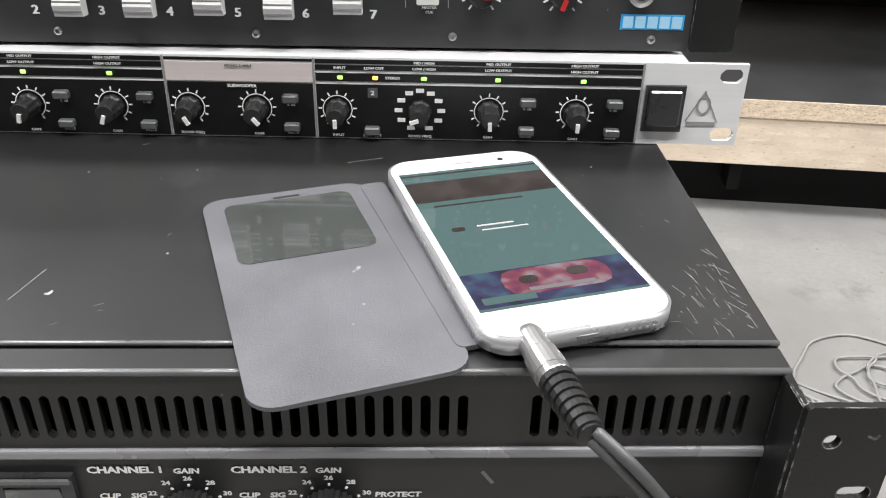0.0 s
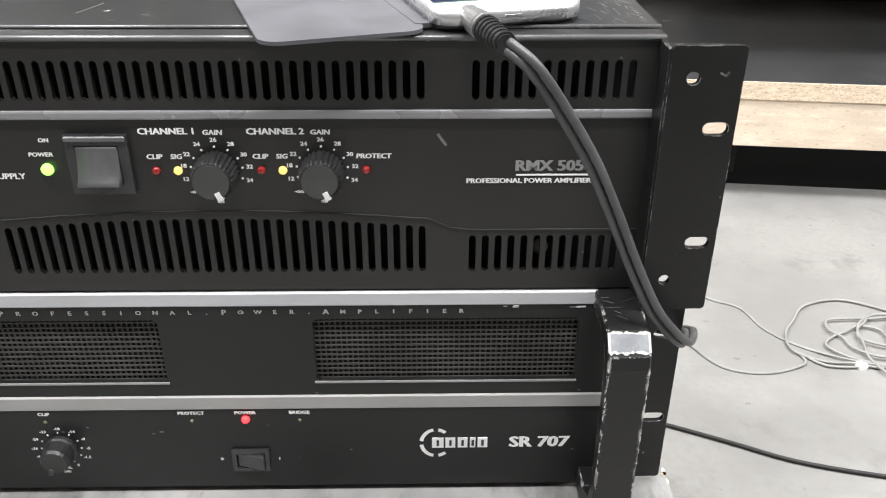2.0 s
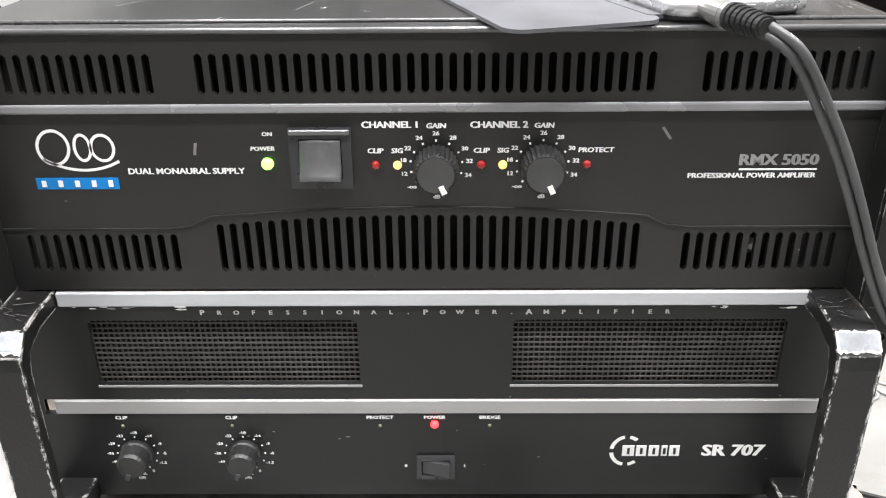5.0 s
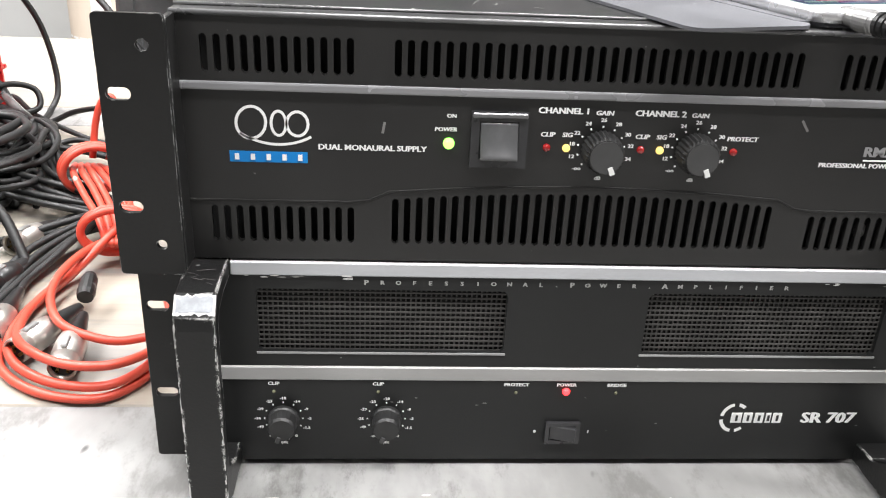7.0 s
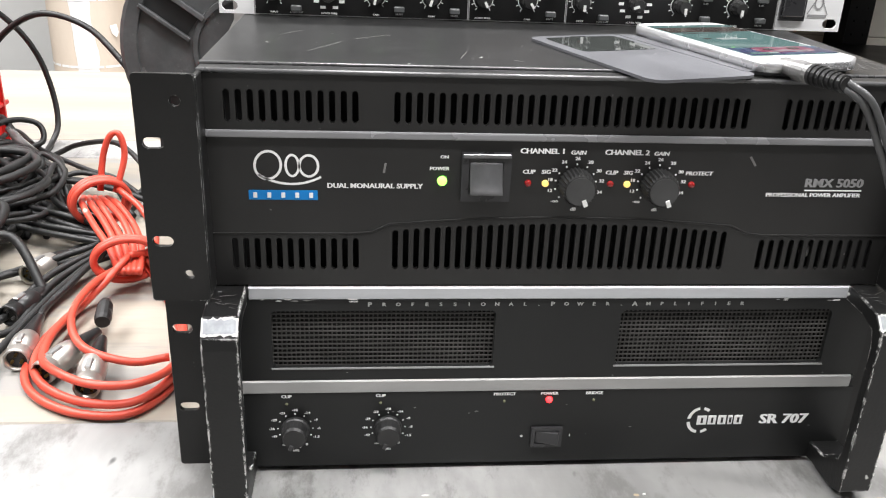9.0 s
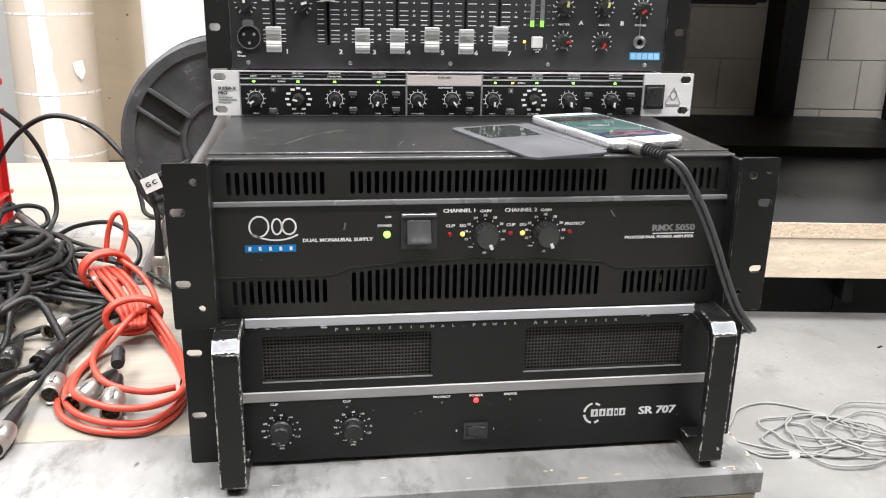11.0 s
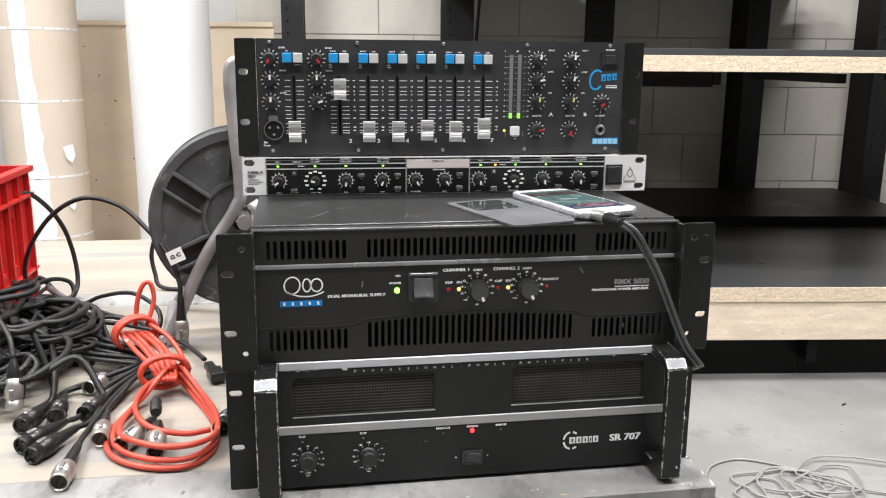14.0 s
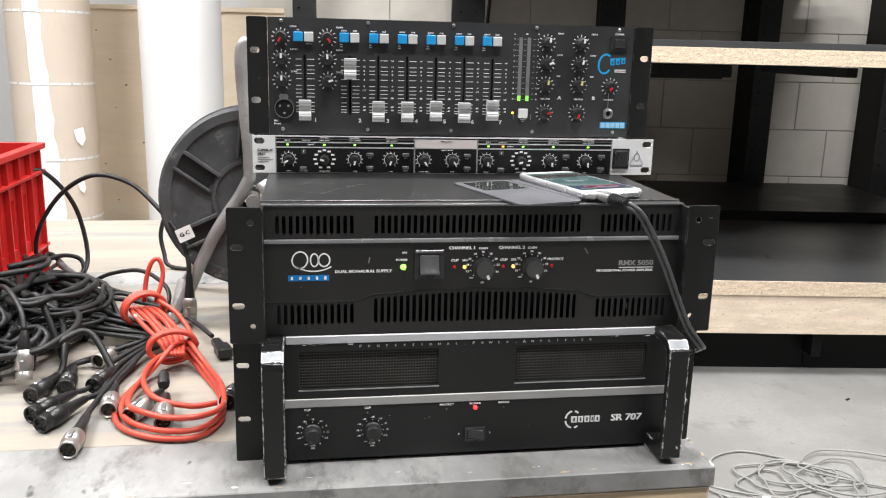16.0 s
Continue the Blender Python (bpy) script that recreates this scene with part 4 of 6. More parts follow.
# ---- crossover ----
def crossover():
    W, H = 0.4826, 0.0437
    m = pose(0.0110, 0.1930, Z0 + 0.1324, 0, 0, -1.6)
    a = thing("crossover", "silver one-unit crossover with black control fields, on the amplifier", "crossover", m)
    def U(x):
        return (x - 0.0195) * 0.983
    def Wz(z):
        return (z - 0.1335) * 0.965
    part("case", box(-0.213, 0.213, 0.003, 0.20, 0.0006, 0.0425, 0.0006), M["silver"], a, "bare metal case")
    holes = [(sx * 0.2335 - 0.006, sx * 0.2335 + 0.006, z - 0.0036, z + 0.0036) for sx in (-1, 1) for z in (0.0062, 0.0375)]
    part("front_panel", holed_plate(-W / 2, W / 2, 0.0004, H, 0.0, 0.0028, holes, 0.0024), M["silver"], a, "brushed silver front panel with slotted ends")
    fields = [(-0.2140, -0.0536), (-0.0520, 0.0218), (0.0234, 0.1880)]
    for x0, x1 in fields:
        f = bmesh.new()
        bar(f, (x0 + x1) / 2, 0.0154, x1 - x0, 0.0288, -0.0003)
        part("control_field", f, M["xface"], a, "black control field")
    for x0, x1 in (fields[0], fields[2]):
        for z, h in ((0.0335, 0.0042), (0.0385, 0.0026), (0.0416, 0.0022)):
            f = bmesh.new()
            bar(f, (x0 + x1) / 2, z, x1 - x0, h, -0.0003)
            part("legend_band", f, M["xface"], a)
    f = bmesh.new()
    bar(f, -0.0150, 0.0419, 0.0740, 0.0014, -0.0003)
    part("legend_band", f, M["xface"], a)
    f = bmesh.new()
    bar(f, -0.0150, 0.0354, 0.0740, 0.0098, -0.0003)
    part("bare_field", f, M["pinkish"], a, "bare brushed field, a pink reflection put into its colour")
    kx = [U(x) for x in (-0.184, -0.142, -0.106, -0.063, -0.023, 0.012, 0.054, 0.097, 0.133, 0.178)]
    kz = 0.0166
    deg = (-150, 165, -100, -110, -62, -52, -90, 200, -88, -92)
    ring = bmesh.new()
    sw = bmesh.new()
    for i, x in enumerate(kx):
        if i in (1, 7):
            for ang in (-150, -115, 180, 150, 120, 90, 60, 30, 0, -30, -65):
                bar(sw, x + 0.0110 * math.cos(radians(ang)), kz + 0.0106 * math.sin(radians(ang)), 0.0040, 0.0021, -0.0007)
        else:
            arc_stroke(ring, x, kz, 0.0072, 0.0072, -55, 235, 0.0005, -0.0007, n=22)
            ticks(ring, x, kz, 0.0080, 0.0098, range(-55, 236, 29), 0.0007, -0.0007)
        knob(a, x, kz, -0.0008, 0.0050, 0.0135, deg[i], M["pointer"], ridges=9, face=False, skirt=0.0008)
    tagged(part("scale_print", ring, M["print"], a, "white scale rings"), kind="stuff")
    tagged(part("scale_tag_print", sw, M["print"], a, "white value tags"), kind="stuff")
    for x, z in ((-0.167, 0.0060), (-0.088, 0.0226), (-0.088, 0.0072), (-0.045, 0.0226), (-0.045, 0.0072), (0.030, 0.0226), (0.030, 0.0072), (0.072, 0.0060), (0.153, 0.0226), (0.153, 0.0072), (0.198, 0.0226), (0.198, 0.0072)):
        part("button", box(U(x) - 0.0040, U(x) + 0.0040, -0.0052, -0.0006, z - 0.0021, z + 0.0021, 0.0007), M["button_dark"], a)
    for x, mt in ((-0.185, "led_green"), (-0.142, "led_green"), (-0.106, "led_green"), (-0.062, "led_green"), (0.056, "led_green"), (0.074, "led_orange"), (0.099, "led_green"), (0.137, "led_green"), (0.181, "led_green")):
        part("led", box(U(x) - 0.0014, U(x) + 0.0014, -0.0014, -0.0004, 0.0326, 0.0345, 0.0004), M[mt], a)
    rows = []
    for x in (-0.185, -0.163):
        rows.append(("INPUT" if x < -0.18 else "LOW CUT", U(x), 0.0385, 0.0021, "CENTER", 0))
    for x in (0.056, 0.0735):
        rows.append(("INPUT" if x < 0.06 else "LOW CUT", U(x), 0.0385, 0.0021, "CENTER", 0))
    for x, t1, t2 in ((-0.142, "MID / HIGH", "LOW / HIGH"), (-0.106, "MID OUTPUT", "LOW OUTPUT"), (-0.062, "HIGH OUTPUT", "HIGH OUTPUT"), (0.099, "MID / HIGH", "LOW / HIGH"), (0.137, "MID OUTPUT", "LOW OUTPUT"), (0.181, "HIGH OUTPUT", "HIGH OUTPUT")):
        rows += [(t1, U(x), 0.0416, 0.0020, "CENTER", 0), (t2, U(x), 0.0385, 0.0020, "CENTER", 0)]
    rows += [("STEREO", U(0.083), 0.0336, 0.0021, "CENTER", 0), ("STEREO", U(-0.158), 0.0336, 0.0021, "CENTER", 0), ("SUBWOOFER", -0.0140, 0.0283, 0.0024, "CENTER", 0), ("1", U(-0.1665), 0.0256, 0.0036, "CENTER", 0), ("2", U(0.0725), 0.0256, 0.0036, "CENTER", 0)]
    for x in (-0.088, -0.045, 0.030, 0.153, 0.198):
        rows += [("6 dB", U(x), 0.0186, 0.0021, "CENTER", 0), ("MUTE", U(x), 0.0034, 0.0021, "CENTER", 0)]
    for x, t in ((-0.184, "INPUT"), (-0.106, "GAIN"), (-0.063, "GAIN"), (-0.023, "XOVER FREQ"), (0.012, "GAIN"), (0.054, "INPUT"), (0.133, "GAIN"), (0.178, "GAIN"), (-0.167, "LOW CUT"), (0.072, "LOW CUT"), (-0.142, "XOVER FREQ"), (0.097, "XOVER FREQ")):
        rows.append((t, U(x), 0.0026, 0.0020, "CENTER", 0))
    letter_parts("lettering", rows, M["print"], a, -0.0009)
    dk = [("SUPER-X", -0.2355, 0.0268, 0.0044, "LEFT", 0), ("PRO", -0.2355, 0.0222, 0.0044, "LEFT", 0), ("MONO 3-WAY", -0.0150, 0.0386, 0.0020, "CENTER", 0)]
    letter_parts("lettering", dk, M["print_black"], a, -0.0007)
    for x, z, w, h in ((-0.2290, 0.0182, 0.0130, 0.0010), (-0.2270, 0.0158, 0.0170, 0.0010), (-0.2295, 0.0134, 0.0120, 0.0010), (0.2215, 0.0120, 0.0150, 0.0022)):
        db = bmesh.new()
        bar(db, x, z, w, h, -0.0004)
        part("small_print", db, M["print_grey"], a, "grey bar of small print")
    db = bmesh.new()
    arc_stroke(db, 0.2215, 0.0220, 0.0026, 0.0040, 0, 360, 0.0012, -0.0004)
    bar(db, 0.2175, 0.0215, 0.0185, 0.0005, -0.0004, 63)
    bar(db, 0.2255, 0.0215, 0.0185, 0.0005, -0.0004, -63)
    part("maker_mark", db, M["print_grey"], a, "grey triangle maker's mark")
    for x in (-0.1665, 0.0725):
        bx = bmesh.new()
        bar(bx, U(x), 0.0256, 0.0050, 0.0050, -0.0006)
        part("number_box", bx, M["button_dark"], a)
    s = part("power_switch", holed_plate(0.1905, 0.2110, 0.0080, 0.0325, -0.0020, -0.0001, [(0.1920, 0.2095, 0.0110, 0.0305)]), M["switch"], a, "black rocker power switch")
    part("rocker", box(0.1922, 0.2093, -0.0040, -0.0004, 0.0112, 0.0303, 0.0009), M["switch"], s)
    for x in (-0.0528, 0.0226, -0.2146, 0.1886):
        rim = bmesh.new()
        bar(rim, x, 0.0220, 0.0010, 0.0425, -0.0005)
        part("field_rim", rim, M["print_grey"], a)
    return a


crossover()


# ---- mixer ----
def mixer():
    W, H = 0.4826, 0.1325
    a = thing("rack_mixer", "black rack mixer with white faders and blue buttons, on the crossover", "audio mixer", pose(0.0072, 0.2085, Z0 + 0.1768, 0, 0, -0.8))
    part("case", box(-0.216, 0.216, 0.003, 0.09, 0.001, 0.1315, 0.001), M["powder_top"], a)
    slots = [(-0.1765, 0.023), (-0.1245, 0.023)] + [(-0.0915 + 0.034 * i, 0.023) for i in range(5)]
    holes = [(x - 0.0013, x + 0.0013, z, 0.0915) for x, z in slots]
    part("front_panel", holed_plate(-0.2178, 0.2178, 0, H, 0.0, 0.0022, holes), M["mixface"], a, "matt black control panel")
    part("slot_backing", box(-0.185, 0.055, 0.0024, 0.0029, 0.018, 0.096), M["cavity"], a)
    for sx in (-1, 1):
        hs = [(sx * 0.2325, 0.0955, 0.0105, 0.0068), (sx * 0.2325, 0.0390, 0.0105, 0.0068)]
        x0, x1 = (0.2182, W / 2) if sx > 0 else (-W / 2, -0.2182)
        ear(a, x0, x1, 0, H, -0.0012, hs)
    for x in (-0.2025, -0.1035, -0.0035, 0.0965, 0.1985):
        screw(a, x, 0.1285, -0.0001, 0.0022, M["steel"])
        screw(a, x, 0.0060, -0.0001, 0.0022, M["steel"])
    tk = bmesh.new()
    rows = []
    scale_z = (0.0862, 0.0790, 0.0742, 0.0702, 0.0640, 0.0564, 0.0520, 0.0476, 0.0432, 0.0370, 0.0328, 0.0290, 0.0262)
    marks = {0: "+6", 1: "+3", 2: "0", 3: "-3", 4: "-6", 5: "-9", 6: "-12", 8: "-20", 10: "-30", 11: "-40"}
    for n, (x, z0) in enumerate(slots):
        for i, z in enumerate(scale_z):
            bar(tk, x - 0.0070, z, 0.0066, 0.0007)
            bar(tk, x + 0.0070, z, 0.0084, 0.0007)
            if n and i in marks:
                rows.append((marks[i], x + 0.0165, z, 0.0028, "CENTER", 0))
    def scale(x, z, r):
        ticks(tk, x, z, r + 0.0014, r + 0.0040, range(-55, 236, 29), 0.0009)
    red, white, yellow = M["pointer_red"], M["pointer"], M["pointer_yellow"]
    for x, z, d, mt in ((-0.2030, 0.1105, -115, red), (-0.2028, 0.0862, 92, white), (-0.2028, 0.0615, 88, white), (-0.1505, 0.1105, -52, red), (-0.1505, 0.0862, 90, white), (-0.1500, 0.0615, 18, white),
                        (0.1105, 0.1112, 80, white), (0.1105, 0.0866, 22, white), (0.1105, 0.0620, 82, yellow), (0.1105, 0.0288, 5, red),
                        (0.1520, 0.1112, 75, white), (0.1518, 0.0866, 75, white), (0.1518, 0.0620, 80, yellow), (0.1515, 0.0288, -110, red), (0.1915, 0.0612, -140, red)):
        knob(a, x, z, -0.0002, 0.0060, 0.0125, d, mt, ridges=12, face=False, skirt=0.0014)
        scale(x, z, 0.0068)
    tagged(part("scale_marks", tk, M["print"], a, "white printed scale marks"), kind="stuff")
    rows += [("GAIN", -0.1890, 0.1225, 0.0031, "CENTER", 0), ("HIGH", -0.1885, 0.0970, 0.0031, "CENTER", 0), ("LOW", -0.1885, 0.0720, 0.0031, "CENTER", 0), ("GAIN", -0.1365, 0.1225, 0.0031, "CENTER", 0), ("HIGH", -0.1362, 0.0970, 0.0031, "CENTER", 0), ("LOW", -0.1362, 0.0720, 0.0031, "CENTER", 0),
             ("HIGH", 0.1265, 0.1225, 0.0029, "CENTER", 0), ("LOW", 0.1265, 0.0975, 0.0029, "CENTER", 0), ("BAL", 0.1265, 0.0728, 0.0029, "CENTER", 0), ("HIGH", 0.1680, 0.1225, 0.0029, "CENTER", 0), ("LOW", 0.1680, 0.0975, 0.0029, "CENTER", 0), ("BAL", 0.1680, 0.0728, 0.0029, "CENTER", 0),
             ("MASTER", 0.1110, 0.0455, 0.0031, "CENTER", 0), ("MASTER", 0.1525, 0.0455, 0.0031, "CENTER", 0), ("A", 0.1285, 0.0470, 0.0066, "CENTER", 0), ("B", 0.1712, 0.0470, 0.0066, "CENTER", 0),
             ("POWER", 0.1995, 0.1235, 0.0031, "CENTER", 0), ("PHONES", 0.1905, 0.0455, 0.0031, "CENTER", 0), ("Mic", -0.2125, 0.0155, 0.0033, "LEFT", 0), ("Front", -0.2125, 0.0120, 0.0033, "LEFT", 0), ("L", 0.0705, 0.1210, 0.0030, "CENTER", 0), ("dB", 0.0850, 0.1210, 0.0028, "CENTER", 0), ("R", 0.0995, 0.1210, 0.0030, "CENTER", 0), ("MASTER", 0.0845, 0.0205, 0.0020, "CENTER", 0), ("CUE", 0.0845, 0.0182, 0.0020, "CENTER", 0)]
    for i, (x, z) in enumerate(slots):
        rows.append((str(i + 1), x + 0.0118, 0.0165, 0.0068, "CENTER", 0))
    for i in range(6):
        x = -0.1312 if i == 0 else -0.0972 + 0.0335 * (i - 1)
        rows += [("INPUT", x, 0.1190, 0.0024, "CENTER", 0), ("CUE", x + 0.0124, 0.1190, 0.0024, "CENTER", 0), ("Mic", x - 0.0032, 0.1036, 0.0022, "CENTER", 0), ("Line", x - 0.0032, 0.1012, 0.0022, "CENTER", 0)]
    rows += [("On", -0.1835, 0.1190, 0.0024, "CENTER", 0), ("Talkover", -0.1715, 0.1036, 0.0021, "CENTER", 0)]
    for k, t in enumerate(("6", "2", "+1", "0", "-1", "2", "3", "5", "8", "12", "20", "30")):
        z = 0.1150 - 0.0064 * k
        rows += [(t, 0.0705, z, 0.0023, "CENTER", 0), (t, 0.0992, z, 0.0023, "CENTER", 0)]
    letter_parts("lettering", rows, M["print"], a)
    xs = [-0.1835, -0.1312] + [-0.0972 + 0.0335 * i for i in range(5)]
    for i, x in enumerate(xs):
        part("input_button", box(x - 0.0053, x + 0.0053, -0.0056, -0.0001, 0.1060, 0.1168, 0.0007), M["cap_blue"], a, "blue push button")
        part("cue_button", box(x + 0.0068, x + 0.0174, -0.0050, -0.0001, 0.1060, 0.1168, 0.0007), M["cap_grey"], a, "pale grey push button")
    cz = (0.0285, 0.0765, 0.0280, 0.0280, 0.0295, 0.0280, 0.0310)
    for (x, z0), z in zip(slots, cz):
        f = bmesh.new()
        prof = [(-0.0120, -0.0060), (-0.0115, -0.0125), (-0.0060, -0.0138), (-0.0015, -0.0118), (0.0015, -0.0118), (0.0060, -0.0140), (0.0115, -0.0150), (0.0120, -0.0060)]
        l = [f.verts.new((x - 0.0070, y, z + dz)) for dz, y in prof]
        r = [f.verts.new((x + 0.0070, y, z + dz)) for dz, y in prof]
        for i in range(len(prof)):
            j = (i + 1) % len(prof)
            f.faces.new((l[i], l[j], r[j], r[i]))
        f.faces.new(l[::-1])
        f.faces.new(r)
        bmesh.ops.recalc_face_normals(f, faces=f.faces[:])
        cap = part("fader_cap", f, M["cap_white"], a, "white ridged fader cap")
        part("fader_stem", box(x - 0.0009, x + 0.0009, -0.0065, 0.0020, z - 0.003, z + 0.003), M["steel"], cap)
        gr = bmesh.new()
        for dz in (-0.0085, -0.0040, 0.0, 0.0040, 0.0085):
            bar(gr, x, z + dz, 0.0138, 0.0005, -0.0146 if dz > 0.006 else (-0.0134 if abs(dz) > 0.003 else -0.0120))
        part("grooves", gr, M["print_grey"], cap)
    for x in (0.0782, 0.0882):
        w = bmesh.new()
        bar(w, x, 0.0800, 0.0042, 0.0740)
        mt = part("level_meter", w, M["meter"], a, "grey meter column, lowest part lit")
        w = bmesh.new()
        bar(w, x, 0.0458, 0.0040, 0.0062, -0.0007)
        part("lit_segment", w, M["meter_lit"], mt)
    dv = bmesh.new()
    for k in range(12):
        z = 0.1150 - 0.0064 * k
        for x in (0.0742, 0.0832, 0.0946):
            bar(dv, x, z, 0.0030, 0.0005)
    bar(dv, 0.0725, 0.0235, 0.0004, 0.0060)
    bar(dv, 0.0940, 0.0235, 0.0004, 0.0060)
    bar(dv, 0.1905, 0.0440, 0.0005, 0.0300, -0.0002)
    tagged(part("meter_marks", dv, M["print_dim"], a), kind="stuff")
    part("cue_button", box(0.0780, 0.0892, -0.0045, -0.0001, 0.0225, 0.0335, 0.0007), M["cap_white"], a)
    led(a, 0.0712, 0.0282, -0.0001, 0.0014, M["led_orange"])
    s = part("power_switch", holed_plate(0.1885, 0.2105, 0.1045, 0.1208, -0.0022, -0.0001, [(0.1925, 0.2065, 0.1075, 0.1178)]), M["switch"], a, "small black rocker switch")
    part("rocker", box(0.1927, 0.2063, -0.0036, -0.0004, 0.1077, 0.1176, 0.0008), M["switch"], s)
    # maker's marks as plain shapes
    mk = bmesh.new()
    arc_stroke(mk, 0.1835, 0.0885, 0.0068, 0.0102, 60, 330, 0.0024, tilt=-10)
    for i in range(3):
        bar(mk, 0.1925 + 0.0068 * i, 0.0905 + 0.0008 * i, 0.0052, 0.0070, -0.0004, 4)
    bar(mk, 0.1990, 0.0950, 0.0200, 0.0014, -0.0004, 4)
    part("maker_mark", mk, M["cyan"], a, "light blue swung maker's mark")
    gp = bmesh.new()
    for i in range(3):
        bar(gp, 0.1927 + 0.0068 * i, 0.0902 + 0.0008 * i, 0.0016, 0.0030, -0.0007, 4)
    part("mark_gaps", gp, M["mixface"], a)
    sm = bmesh.new()
    bar(sm, 0.2030, 0.0815, 0.0140, 0.0011)
    bar(sm, 0.2030, 0.0793, 0.0140, 0.0011)
    part("small_print", sm, M["print"], a)
    bd = bmesh.new()
    bar(bd, 0.1980, 0.0148, 0.0325, 0.0078)
    tab = part("maker_badge", bd, M["cyan"], a, "blue badge with pale blocks")
    bd = bmesh.new()
    for i in range(5):
        bar(bd, 0.1855 + 0.00625 * i, 0.0148, 0.0052, 0.0060, -0.0007)
    part("badge_blocks", bd, M["pale_blue"], tab)
    # sockets
    x = bmesh.new()
    lathe([(0.0125, 0), (0.0125, 0.0018), (0.0112, 0.0024), (0.0107, 0.0002), (0, 0.0002)], 28, x)
    x.transform(pose(-0.2005, -0.0002, 0.0300, 90, 0, 0))
    so = part("microphone_socket", x, M["knob"], a, "round three-pole microphone socket")
    d = bmesh.new()
    lathe([(0.0106, 0.0006), (0.0106, 0.0012), (0, 0.0012)], 24, d)
    d.transform(pose(-0.2005, -0.0002, 0.0300, 90, 0, 0))
    part("socket_face", d, M["xface"], so)
    rg = bmesh.new()
    lathe([(0.0112, 0.0020), (0.0112, 0.0027), (0.0104, 0.0027), (0.0104, 0.0020)], 28, rg)
    rg.transform(pose(-0.2005, -0.0002, 0.0300, 90, 0, 0))
    part("socket_ring", rg, M["steel"], so)
    for ang in (150, 30, 270):
        h = bmesh.new()
        lathe([(0.0015, 0.0013), (0.0015, 0.0016), (0, 0.0016)], 10, h)
        h.transform(pose(-0.2005 + 0.0055 * math.cos(radians(ang)), -0.0002, 0.0300 + 0.0055 * math.sin(radians(ang)), 90, 0, 0))
        part("contact_hole", h, M["print_grey"], so)
    lt = rounded(0.0105, 0.0062, 0.0026, 0.0024)
    lt.transform(pose(-0.2010, -0.0002, 0.0432, 90, 0, 0))
    part("release_latch", lt, M["steel"], so)
    j = bmesh.new()
    lathe([(0.0064, 0), (0.0064, 0.0022), (0.0042, 0.0034), (0.0031, 0.0034), (0.0030, 0.0006), (0, 0.0006)], 6 * 4, j)
    j.transform(pose(0.1905, -0.0002, 0.0290, 90, 0, 0))
    ja = part("headphone_socket", j, M["steel"], a, "chromed headphone socket")
    d = bmesh.new()
    lathe([(0.0030, 0.0007), (0.0030, 0.0010), (0, 0.0010)], 16, d)
    d.transform(pose(0.1905, -0.0002, 0.0290, 90, 0, 0))
    part("socket_hole", d, M["cavity"], ja)
    return a


mixer()


# ---- phone in its flip cover, on the amplifier ----
TOP = Z0 + 0.1322
ph = thing("smartphone", "white smartphone with lit screen lying on its cover", "phone", pose(0.1243, 0.0805, TOP + 0.0022, 0, 0, 15.4))
PW, PL = 0.0732, 0.1465
b = rounded(PW, PL, 0.0125, 0.0066, 8)
bmesh.ops.bevel(b, geom=[e for e in b.edges if e.calc_face_angle(0) > 1.2], offset=0.0022, segments=3, affect="EDGES", profile=0.5)
part("body", b, M["phone_rim"], ph, "rounded silver rim", True)
b = rounded(PW - 0.0024, PL - 0.0024, 0.0115, 0.0004, 8)
b.transform(pose(0, 0, 0.0065))
part("front_glass", b, M["phone_white"], ph, "glossy white front")


def screen_material():
    m = glow("phone_screen", (0.20, 0.36, 0.35), 0.5, (0.015, 0.02, 0.02))
    nt = m.node_tree
    bs = nt.nodes["Principled BSDF"]
    bs.inputs["Roughness"].default_value = 0.06
    for l in list(bs.inputs["Roughness"].links):
        nt.links.remove(l)
    return m


def picture(name, stops, s):
    """A glowing screen picture of soft coloured patches."""
    m = glow(name, (0.1, 0.1, 0.1), 0.5, (0.01, 0.01, 0.01))
    nt = m.node_tree
    bs = nt.nodes["Principled BSDF"]
    n = nt.nodes.new("ShaderNodeTexNoise")
    n.inputs["Scale"].default_value = s
    co = nt.nodes.new("ShaderNodeTexCoord")
    nt.links.new(co.outputs["Object"], n.inputs["Vector"])
    r = nt.nodes.new("ShaderNodeValToRGB")
    while len(r.color_ramp.elements) < len(stops):
        r.color_ramp.elements.new(0.5)
    for el, (p, col) in zip(r.color_ramp.elements, stops):
        el.position, el.color = p, (*col, 1)
    nt.links.new(n.outputs["Fac"], r.inputs["Fac"])
    nt.links.new(r.outputs["Color"], bs.inputs["Emission Color"])
    return m


M["screen"] = screen_material()
M["screen_dark"] = picture("dark_screen_picture", ((0.0, (0.02, 0.016, 0.018)), (0.45, (0.09, 0.06, 0.05)), (0.7, (0.16, 0.12, 0.11))), 70)
M["screen_pink"] = picture("bright_pink_picture", ((0.3, (0.30, 0.05, 0.20)), (0.5, (0.62, 0.12, 0.20)), (0.68, (0.75, 0.60, 0.68))), 110)
M["screen_blue"] = picture("deep_blue_picture", ((0.3, (0.02, 0.02, 0.05)), (0.5, (0.08, 0.07, 0.26)), (0.65, (0.10, 0.26, 0.40))), 90)
M["screen_pale"] = glow("pale_picture", (0.6, 0.55, 0.6), 0.4, (0.03, 0.03, 0.03))


def flat(name, cx, cy, w, h, z, material, parent, label="", r=0.0004):
    q = rounded(w, h, r, 0.0002, 2)
    q.transform(pose(cx, cy, z))
    return part(name, q, material, parent, label)


